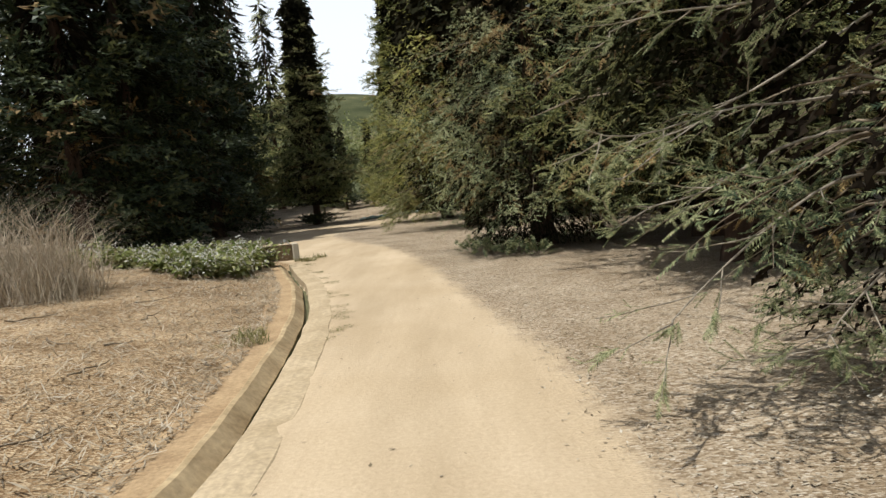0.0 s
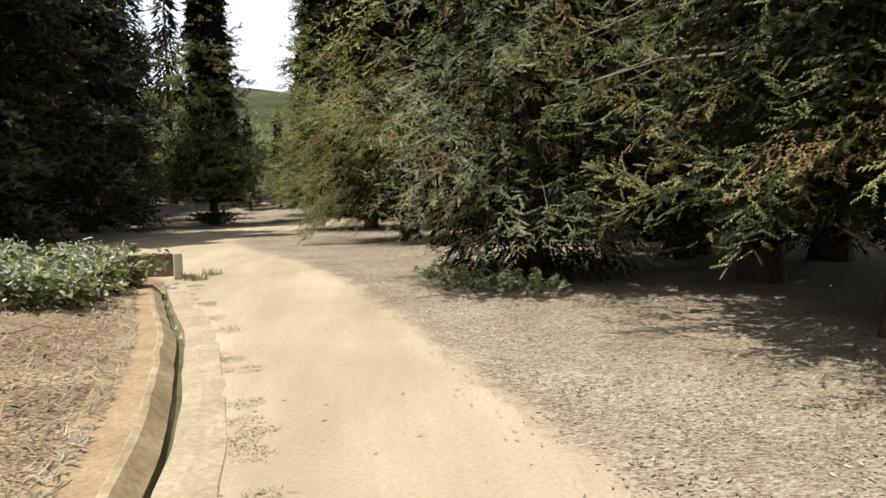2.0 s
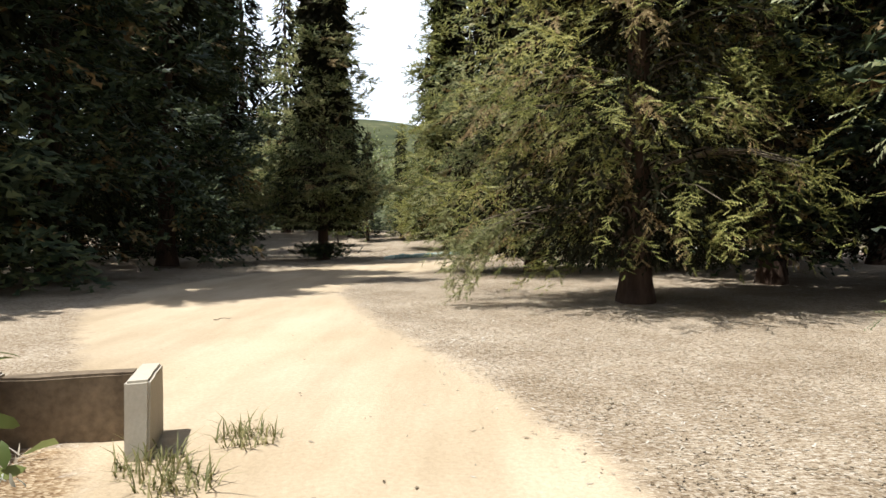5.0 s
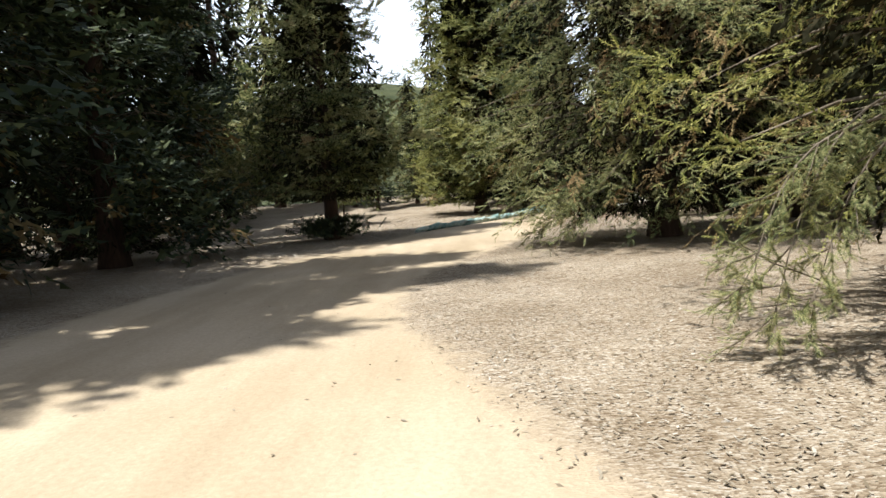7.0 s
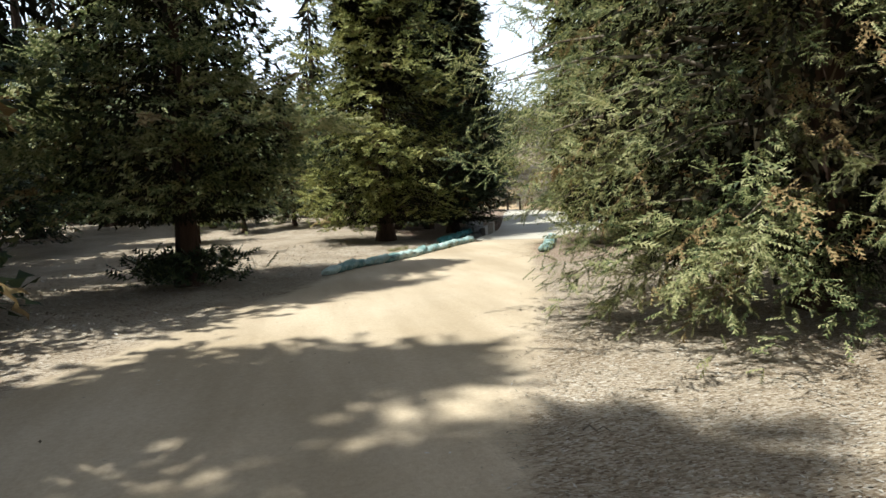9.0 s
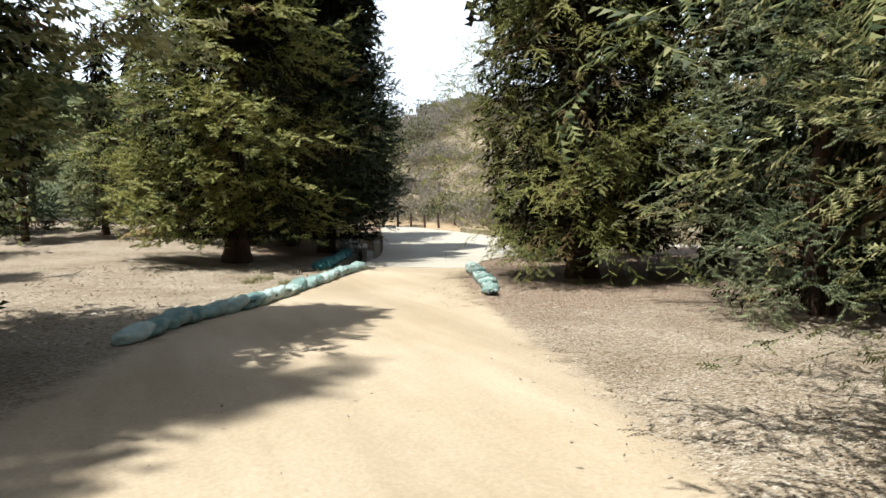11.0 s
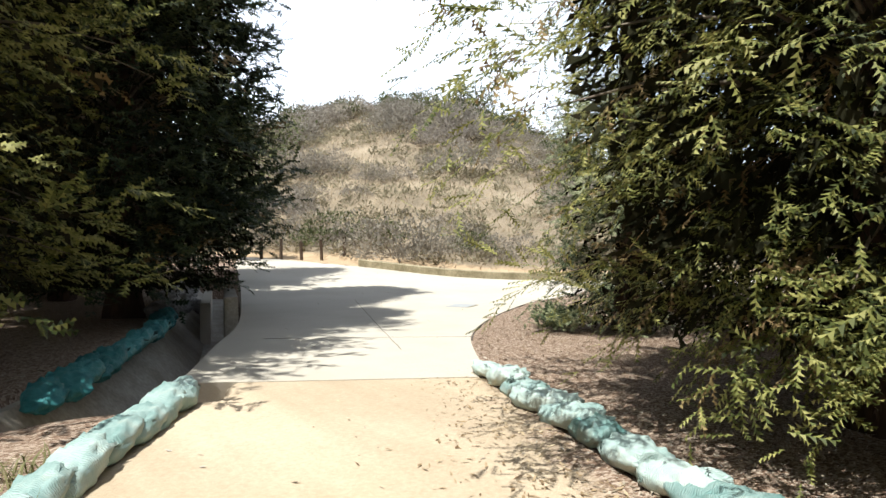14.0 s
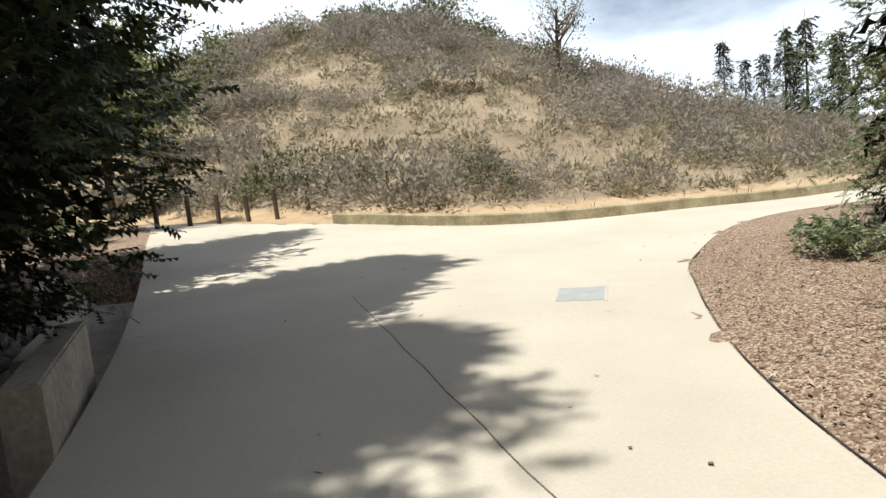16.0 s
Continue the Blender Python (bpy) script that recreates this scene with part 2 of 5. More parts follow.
dry = ramp(gn, gl, sep.outputs["Blue"], [(0.0, (0.19, 0.118, 0.062)), (0.5, (0.35, 0.245, 0.14)), (1.0, (0.56, 0.45, 0.3))])
dry = mixc(gn, gl, 0.9, dry, ramp(gn, gl, noise_tex(gn, gl, 1.1, 5, 0.65), [(0.36, (0.55, 0.5, 0.45)), (0.6, (1.08, 1.08, 1.08))]), "MULTIPLY")
hillc = ramp(gn, gl, noise_tex(gn, gl, 0.45, 6, 0.65), [(0.3, (0.17, 0.135, 0.09)), (0.55, (0.28, 0.22, 0.145)), (0.78, (0.38, 0.31, 0.215))])
def soft(mask, amount=0.5):
    d = maths(gn, gl, "MULTIPLY", maths(gn, gl, "SUBTRACT", g_edge, 0.5), amount * 2.2)
    return ramp(gn, gl, maths(gn, gl, "ADD", mask, d), [(0.36, (0, 0, 0)), (0.64, (1, 1, 1))])
base = mixc(gn, gl, soft(attr("red_mulch")), litter, redm)
base = mixc(gn, gl, soft(attr("dry_bank")), base, dry)
base = mixc(gn, gl, soft(attr("hill")), base, hillc)
base = mixc(gn, gl, soft(attr("trail"), 0.3), base, ramp(gn, gl, noise_tex(gn, gl, 2.2, 5, 0.65), [(0.3, (0.36, 0.25, 0.14)), (0.7, (0.5, 0.37, 0.23))]))
base = mixc(gn, gl, soft(attr("far")), base, ramp(gn, gl, noise_tex(gn, gl, 0.12, 5, 0.6), [(0.35, (0.035, 0.042, 0.017)), (0.6, (0.075, 0.08, 0.035)), (0.75, (0.17, 0.145, 0.075))]))
base = mixc(gn, gl, soft(attr("path"), 0.42), base, sand)
gl.new(base, gb.inputs["Base Color"])
gh = maths(gn, gl, "ADD", maths(gn, gl, "MULTIPLY", vor.outputs["Distance"], maths(gn, gl, "SUBTRACT", 1.0, attr("path"))), maths(gn, gl, "MULTIPLY", g_fine, 0.5))
bump(gn, gl, gb, maths(gn, gl, "ADD", gh, maths(gn, gl, "MULTIPLY", g_tread, 0.8)), 0.55, 0.02)

# ---- mesh helpers ----
rng = np.random.default_rng(7)


def mesh_np(name, verts, tris, material, smooth=False):
    me = bpy.data.meshes.new(name)
    verts, tris = np.asarray(verts, np.float32), np.asarray(tris, np.int32)
    k = tris.shape[1]
    me.vertices.add(len(verts))
    me.vertices.foreach_set("co", verts.ravel())
    me.loops.add(tris.size)
    me.loops.foreach_set("vertex_index", tris.ravel())
    me.polygons.add(len(tris))
    me.polygons.foreach_set("loop_start", np.arange(0, tris.size, k, dtype=np.int32))
    if smooth:
        me.polygons.foreach_set("use_smooth", np.ones(len(tris), bool))
    me.update(calc_edges=True)
    if material:
        me.materials.append(material)
    return me


def part(name, data, material, parent, label="", stuff=False):
    """One mesh object, from a bmesh or a mesh, under a thing or a part."""
    if isinstance(data, bmesh.types.BMesh):
        me = bpy.data.meshes.new(name)
        data.to_mesh(me)
        data.free()
        me.materials.append(material)
        data = me
    ob = new(name, data)
    if parent:
        ob.parent = parent
    return tagged(ob, label, kind="stuff" if stuff else "")


def unit(v):
    return v / np.maximum(np.linalg.norm(v, axis=-1, keepdims=True), 1e-9)


def spline(pts, step=0.15):
    """A smooth line through plan points, at even steps."""
    p = np.array(pts, float)
    p = np.vstack([2 * p[0] - p[1], p, 2 * p[-1] - p[-2]])
    out = []
    for i in range(1, len(p) - 2):
        t = np.linspace(0, 1, 24, endpoint=False)[:, None]
        a, b, c, d = p[i - 1], p[i], p[i + 1], p[i + 2]
        out.append(0.5 * (2 * b + (c - a) * t + (2 * a - 5 * b + 4 * c - d) * t ** 2 + (3 * b - a - 3 * c + d) * t ** 3))
    q = np.vstack(out + [p[-2][None]])
    s = np.r_[0, np.cumsum(np.linalg.norm(np.diff(q, axis=0), axis=1))]
    u = np.linspace(0, s[-1], max(2, int(s[-1] / step)))
    return np.stack([np.interp(u, s, q[:, k]) for k in range(q.shape[1])], 1)


def smooth01(a, b, x):
    t = np.clip((x - a) / (b - a), 0, 1)
    return t * t * (3 - 2 * t)


def inside(poly, x, y):
    """Whether plan points lie in a closed outline."""
    r = np.zeros(np.shape(x), bool)
    for (x0, y0), (x1, y1) in zip(poly, np.roll(poly, -1, 0)):
        hit = ((y0 > y) != (y1 > y)) & (x < (x1 - x0) * (y - y0) / (y1 - y0 + 1e-12) + x0)
        r ^= hit
    return r


def dist_to(line, x, y):
    """Distance from plan points to a polyline, signed: positive to its right."""
    best, side = np.full(np.shape(x), 1e9), np.ones(np.shape(x))
    for (x0, y0), (x1, y1) in zip(line[:-1], line[1:]):
        dx, dy = x1 - x0, y1 - y0
        t = np.clip(((x - x0) * dx + (y - y0) * dy) / (dx * dx + dy * dy), 0, 1)
        d = np.hypot(x - x0 - t * dx, y - y0 - t * dy)
        s = np.where((x - x0) * dy - (y - y0) * dx > 0, 1.0, -1.0)
        side = np.where(d < best, s, side)
        best = np.minimum(best, d)
    return best, side


# ---- plan ----
GUTTER = spline([(-1.1, -4), (-1.12, 0), (-1.14, 2.6), (-1.2, 4.1), (-1.48, 6.75), (-1.97, 9.1), (-2.36, 10.4), (-3.06, 12.75)])
PATH_L = spline([(-1.1, -8), (-1.14, 2.6), (-1.48, 6.75), (-1.97, 9.1), (-3.1, 12.9), (-4.6, 15.5), (-6.2, 18.5), (-6.8, 22), (-6.0, 26), (-4.6, 29.5), (-3.5, 32.3), (-2.1, 34.3), (0.2, 38.4), (0.6, 39.2)], 0.4)
PATH_R = spline([(0.9, -8), (0.75, 2.3), (0.7, 4.3), (0.3, 6.7), (-0.1, 9.4), (-0.8, 13.1), (-1.7, 15.8), (-2.5, 17.8), (-3.1, 19.8), (-3.5, 21.2), (-3.4, 23.4), (-2.9, 24.8), (-1.6, 28), (-0.6, 31), (0.2, 33.4), (1.0, 35.4), (2.2, 37.4), (2.6, 38.2)], 0.4)
PATH = np.vstack([PATH_L, PATH_R[::-1]])
ROAD_L = spline([(0.2, 38.42), (0.98, 39.96), (1.8, 41.58), (3.2, 45.3), (4.3, 48.5), (5.3, 51.4), (5.9, 54)], 0.3)
KERB = spline([(6.5, 52.5), (6.75, 50.2), (7.3, 48.7), (8.5, 46.5), (10.0, 45.3), (11.5, 44.5), (14.2, 43.2), (17, 42.0), (22, 39.6), (30, 35)], 0.3)
ROAD_R = spline([(2.12, 37.25), (2.76, 38.2), (3.43, 39.03), (4.46, 39.92), (5.85, 40.83), (7.2, 41.55), (9.6, 42.2), (12, 41.9), (14.5, 41.0), (18, 39.2), (22, 37.2), (29, 32.6)], 0.3)
ROAD = np.vstack([ROAD_L, KERB, ROAD_R[::-1]])
DITCH = spline([(-0.45, 37.9), (-0.05, 38.6), (0.75, 40.3), (1.35, 41.6), (2.55, 45.0), (3.4, 47.6)], 0.2)
HILL_FOOT = np.array([(2, 74), (5, 60), (7, 53), (8.2, 49), (10, 46.8), (12, 45.6), (17, 43.4), (22, 41), (30, 36), (46, 24)], float)
POSTS = [(5.5, 51.6, 0.6, 1.0), (6.1, 51.5, 0.62, 0.5), (6.65, 51.4, 0.6, -0.6), (7.2, 51.2, 0.55, 1.5), (7.75, 51.0, 0.62, 2.0), (8.5, 51.0, 0.6, -1.0)]


def height(x, y):
    x, y = np.asarray(x, float), np.asarray(y, float)
    z = 0.47 * smooth01(43, 51.5, y) * smooth01(16, 6, x)
    z = z + 0.25 * smooth01(36, 46, y) * smooth01(0, -5, x)
    # the bank beside the gutter
    d, s = dist_to(GUTTER[::4], x, y)
    z = z + np.where(s < 0, 0.30 * smooth01(0.3, 2.6, d) + 0.25 * smooth01(2, 7, d), 0) * smooth01(13.6, 11, y) * smooth01(-12, -9, x)
    # the scrub hill beyond the road, and far high ground
    dk, sk = dist_to(HILL_FOOT, x, y)
    up = np.where((sk < 0) & (y > 30) & (x > -8), dk, 0)
    z = z + 10.4 * (1 - np.exp(-(up / (15.2 - 4.2 * smooth01(53, 68, y))) ** 1.5)) * smooth01(46, 4, x - 0.8 * (y - 50)) * smooth01(120, 75, y)
    z = z + 30 * np.exp(-(((x + 30) / 70) ** 2 + ((y - 190) / 60) ** 2))
    z = z + 0.03 * np.sin(x * 0.9 + 1.3) * np.sin(y * 0.7) * smooth01(3, 9, np.abs(x + 1))
    return z


def ground_z(x, y):
    return float(height(np.array([x]), np.array([y]))[0])


# ---- ground: one sheet to the horizon ----
def axis(lo, hi, fine, far):
    a = list(np.arange(lo, hi + fine / 2, fine))
    for sgn, edge in ((1, hi), (-1, lo)):
        s, v = fine, edge
        while abs(v - edge) < far:
            s *= 1.16
            v += sgn * s
            a.append(v)
    return np.array(sorted(a))


def build_ground():
    gx, gy = axis(-7.5, 9, 0.15, 1800), axis(0, 50, 0.15, 1800)
    X, Y = np.meshgrid(gx, gy)
    Z = height(X, Y)
    on_road = inside(ROAD, X, Y) & (dist_to(np.vstack([ROAD, ROAD[:1]]), X, Y)[0] > 0.17)
    Z = np.where(on_road, Z - 0.12, Z)
    dd, sd = dist_to(DITCH, X, Y)
    Z = np.where((dd < 0.62) & (Y > 37.8), Z - 0.75 * smooth01(0.66, 0.5, dd), Z)
    dg, sg = dist_to(GUTTER, X, Y)
    Z = np.where((dg < np.where(sg < 0, 0.32, 0.04)) & (Y < 12.9), Z - 0.3, Z)
    Z = Z + 0.012 * np.sin(X * 7.1 + np.sin(Y * 3.3)) * np.sin(Y * 5.7) * ~inside(PATH, X, Y)
    ny, nx = X.shape
    idx = np.arange(nx * ny).reshape(ny, nx)
    q = np.stack([idx[:-1, :-1], idx[:-1, 1:], idx[1:, 1:], idx[1:, :-1]], -1).reshape(-1, 4)
    me = mesh_np("ground", np.stack([X, Y, Z], -1).reshape(-1, 3), q, M_GROUND, True)
    dp = np.minimum(dist_to(PATH_L, X, Y)[0], dist_to(PATH_R, X, Y)[0])
    path = np.clip(0.5 + np.where(inside(PATH, X, Y), dp, -dp) / 0.7, 0, 1)
    dl, sl = dist_to(GUTTER[::4], X, Y)
    bank = np.where((sl < 0) & (Y < 13.5) & (X < 0), 1.0, 0.0)
    dk, sk = dist_to(KERB[::3], X, Y)
    hill = np.where((sk < 0) & (Y > 36) & (X > 5.0), 1.0, 0.0)
    red = smooth01(25, 38.0, Y) * (X > -1.0) * (1 - np.clip(hill, 0, 1))
    far = ((np.hypot(X, Y - 30) > 45) | (Y > 56)) & (hill < 0.5)
    df = dist_to(HILL_FOOT, X, Y)[0]
    trail = np.clip(1.35 - df / 1.3, 0, 1) * (hill > 0.5)
    for nm, v in (("far", far * 1.0), ("trail", trail), ("path", path), ("dry_bank", bank), ("hill", np.clip(hill, 0, 1)), ("red_mulch", red)):
        at = me.attributes.new(nm, "FLOAT", "POINT")
        at.data.foreach_set("value", np.asarray(v, np.float32).ravel())
    tagged(new("ground", me), "pale sandy path through dry leaf litter and bark mulch", "ground", kind="structure")


build_ground()


# ---- swept profiles: gutter, kerb, ditch ----
def sweep(line, profile, zs=None):
    """A bmesh of a profile (offset to the right, height) carried along a plan line."""
    t = unit(np.gradient(line, axis=0))
    nrm = np.stack([t[:, 1], -t[:, 0]], 1)
    z = height(line[:, 0], line[:, 1]) if zs is None else zs
    bm = bmesh.new()
    rows = []
    for p, n, h in zip(line, nrm, z):
        rows.append([bm.verts.new((p[0] + n[0] * o, p[1] + n[1] * o, h + dz)) for o, dz in profile])
    k = len(profile)
    for a, b in zip(rows[:-1], rows[1:]):
        for i in range(k):
            j = (i + 1) % k
            bm.faces.new((a[i], a[j], b[j], b[i]))
    bm.faces.new(rows[0][::-1])
    bm.faces.new(rows[-1])
    bmesh.ops.recalc_face_normals(bm, faces=bm.faces)
    return bm


flat = np.zeros(len(GUTTER))
gutter = tagged(new("gutter"), "narrow dirty concrete gutter along the sandy path", "gutter", kind="structure")
part("channel_side", sweep(GUTTER, [(-0.23, 0.0), (-0.2, 0.02), (-0.165, 0.016), (-0.072, -0.07), (-0.072, -0.35), (-0.23, -0.35)], flat), M_GUTTERSIDE, gutter, "sloping stained concrete side")
part("soil_shoulder", sweep(GUTTER, [(-0.62, -0.02), (-0.5, 0.014), (-0.19, 0.012), (-0.19, -0.3), (-0.62, -0.3)], flat), M_SOIL, gutter, "dry soil shoulder beside the gutter")
part("groove", sweep(GUTTER, [(-0.074, -0.073), (-0.05, -0.12), (-0.005, -0.13), (-0.005, -0.35), (-0.074, -0.35)], flat), M_GROOVE, gutter, "mossy bottom darkened with the groove's shade")
part("lip", sweep(GUTTER, [(-0.005, 0.0), (0.1, 0.01), (0.24, 0.004), (0.27, -0.02), (0.27, -0.35), (-0.005, -0.35)], flat), M_LIP, gutter, "worn dusty concrete lip")

def roughen(ob, amount, scale):
    """Worn, uneven edges: each vertex strays by a noise of its place, alike for parts that touch."""
    for v in ob.data.vertices:
        q = v.co * scale
        v.co += Vector((noise.noise(q), 0.6 * noise.noise(q + Vector((7, 3, 1))), 0.5 * noise.noise(q + Vector((2, 9, 4))))) * amount


for child in gutter.children:
    roughen(child, 0.022, 2.2)
    roughen(child, 0.006, 8.0)

kerb = tagged(new("kerb"), "low sandy concrete kerb along the road", "kerb", kind="structure")
part("kerb_stone", sweep(KERB[14:], [(0, -0.1), (0, 0.17), (-0.03, 0.19), (-0.14, 0.19), (-0.14, -0.1)]), M_OLDCONCRETE, kerb)
ditch = tagged(new("ditch"), "concrete lined drainage ditch beside the road", "ditch", kind="structure")
part("lining", sweep(DITCH, [(-0.58, 0.0), (-0.5, 0.01), (-0.05, -0.5), (0.3, -0.52), (0.42, -0.52), (0.42, -0.6), (-0.1, -0.62), (-0.58, -0.2)]), M_WALLCON, ditch)
edging = tagged(new("lawn_edging"), "thin black edging strip round the mulch bed", "edging", kind="structure")
part("strip", sweep(ROAD_R[6:26], [(0.012, -0.05), (0.012, 0.006), (0.018, 0.006), (0.018, -0.05)]), M_EDGING, edging)


# ---- concrete road in cast panels ----
def build_road():
    road = tagged(new("road"), "pale smooth concrete road with cut joints", "road", kind="structure")
    bm = bmesh.new()
    vs = [bm.verts.new((x, y, 0)) for x, y in ROAD]
    bm.faces.new(vs)
    for a, b in (((1.62, 39.98), (3.25, 38.95)), ((2.32, 38.8), (4.28, 43.0)), ((3.0, 44.7), (8.6, 41.0)), ((6.2, 47.5), (8.2, 41.5)), ((10.2, 45.2), (9.7, 42.2)), ((14.2, 43.2), (13.2, 41.3)), ((18, 41.5), (16.6, 39.5))):
        d = Vector((b[0] - a[0], b[1] - a[1], 0)).normalized()
        bmesh.ops.bisect_plane(bm, geom=bm.verts[:] + bm.edges[:] + bm.faces[:], plane_co=(*a, 0), plane_no=(d.y, -d.x, 0), dist=1e-4)
    for f in list(bm.faces):
        pb = bmesh.new()
        pv = [pb.verts.new(v.co) for v in f.verts]
        pb.faces.new(pv)
        ring = bmesh.ops.inset_region(pb, faces=pb.faces[:], thickness=0.009)["faces"]
        bmesh.ops.delete(pb, geom=ring, context="FACES")
        for k in range(-10, 60):
            for co, no in (((k * 1.0, 0, 0), (1, 0, 0)), ((0, k * 1.0, 0), (0, 1, 0))):
                bmesh.ops.bisect_plane(pb, geom=pb.verts[:] + pb.edges[:] + pb.faces[:], plane_co=co, plane_no=no, dist=1e-4)
        ex = bmesh.ops.extrude_face_region(pb, geom=pb.faces[:])["geom"]
        low = {v for v in ex if isinstance(v, bmesh.types.BMVert)}
        for v in pb.verts:
            h = ground_z(v.co.x, v.co.y)
            v.co.z = h - 0.45 if v in low else h + 0.006
        bmesh.ops.recalc_face_normals(pb, faces=pb.faces[:])
        part("panel", pb, M_CONCRETE, road)
    bm.free()
    for a, b in (((1.5, 40.05), (3.3, 38.9)), ((2.25, 38.65), (4.4, 43.25))):
        line = np.array([np.array(a) * (1 - f) + np.array(b) * f for f in np.linspace(0, 1, 24)])
        line[:, 0] += 0.006 * np.sin(np.arange(24) * 1.7)
        part("joint", sweep(line, [(-0.0035, 0.0), (-0.0035, 0.0075), (0.0035, 0.0075), (0.0035, 0.0)]), M_JOINT, road, "dark dirt filled joint")


build_road()


# ---- redwoods ----
def tube_np(paths, r0, r1, sides=4):
    """Tapered tubes along paths of shape (n, k, 3); r0, r1: radii at the ends, one per path."""
    n, k, _ = paths.shape
    t = unit(np.gradient(paths, axis=1))
    ref = np.where(np.abs(t[..., 2:]) > 0.9, np.array([1.0, 0, 0]), np.array([0, 0, 1.0]))
    a = unit(np.cross(t, ref))
    b = np.cross(t, a)
    ang = np.arange(sides) * 2 * np.pi / sides
    f = np.linspace(0, 1, k)[None, :, None]
    r = (np.asarray(r0)[:, None, None] * (1 - f) + np.asarray(r1)[:, None, None] * f)[..., None]
    v = paths[:, :, None] + r * (a[:, :, None] * np.cos(ang)[:, None] + b[:, :, None] * np.sin(ang)[:, None])
    idx = np.arange(n * k * sides).reshape(n, k, sides)
    nx = np.roll(idx, -1, 2)
    q = np.stack([idx[:, :-1], nx[:, :-1], nx[:, 1:], idx[:, 1:]], -1).reshape(-1, 4)
    return v.reshape(-1, 3), q


def frond(pairs, wide=0.215):
    """A flat feathered shoot, one long along x: needles swept forward in pairs on a stalk; wide: the longest needle's reach."""
    v, t = [], []
    def tri(a, b, c):
        t.append((len(v), len(v) + 1, len(v) + 2))
        v.extend((a, b, c))
    slim = wide < 0.15
    for i in range(pairs):
        x = 0.03 + 0.84 * i / pairs
        ln = wide * math.sin(math.pi * (0.22 + 0.68 * i / pairs)) + 0.02
        w = (0.62 if slim else 0.74 if pairs > 4 else 0.85) / pairs
        for s in (1, -1):
            xo = x + (0.35 / pairs if s > 0 else 0)
            tri((xo, 0, 0.01), (xo + w, 0, 0.01), (xo + (1.25 if slim else 0.75) * ln, s * ln, -0.03 * (0.5 if slim else 1) - 0.03 * i / pairs))
    tri((0, -0.016, 0), (0, 0.016, 0), (1, 0, -0.04))
    return np.array(v), np.array(t)


def place(template, pos, d, nrm, size):
    tv, tt = template
    side = unit(np.cross(nrm, d))
    up = np.cross(d, side)
    v = pos[:, None] + size[:, None, None] * (tv[None, :, :1] * d[:, None] + tv[None, :, 1:2] * side[:, None] + tv[None, :, 2:] * up[:, None])
    t = tt[None] + (np.arange(len(pos)) * len(tv))[:, None, None]
    return v.reshape(-1, 3), t.reshape(-1, 3)


def crown_radius(z, h, r, low, belly=0.1):
    f = np.clip((z - low) / (h - low), 0, 1)
    return r * (0.66 + 0.34 * np.minimum(f / belly, 1)) * (1 - f) ** 0.95 + 0.06


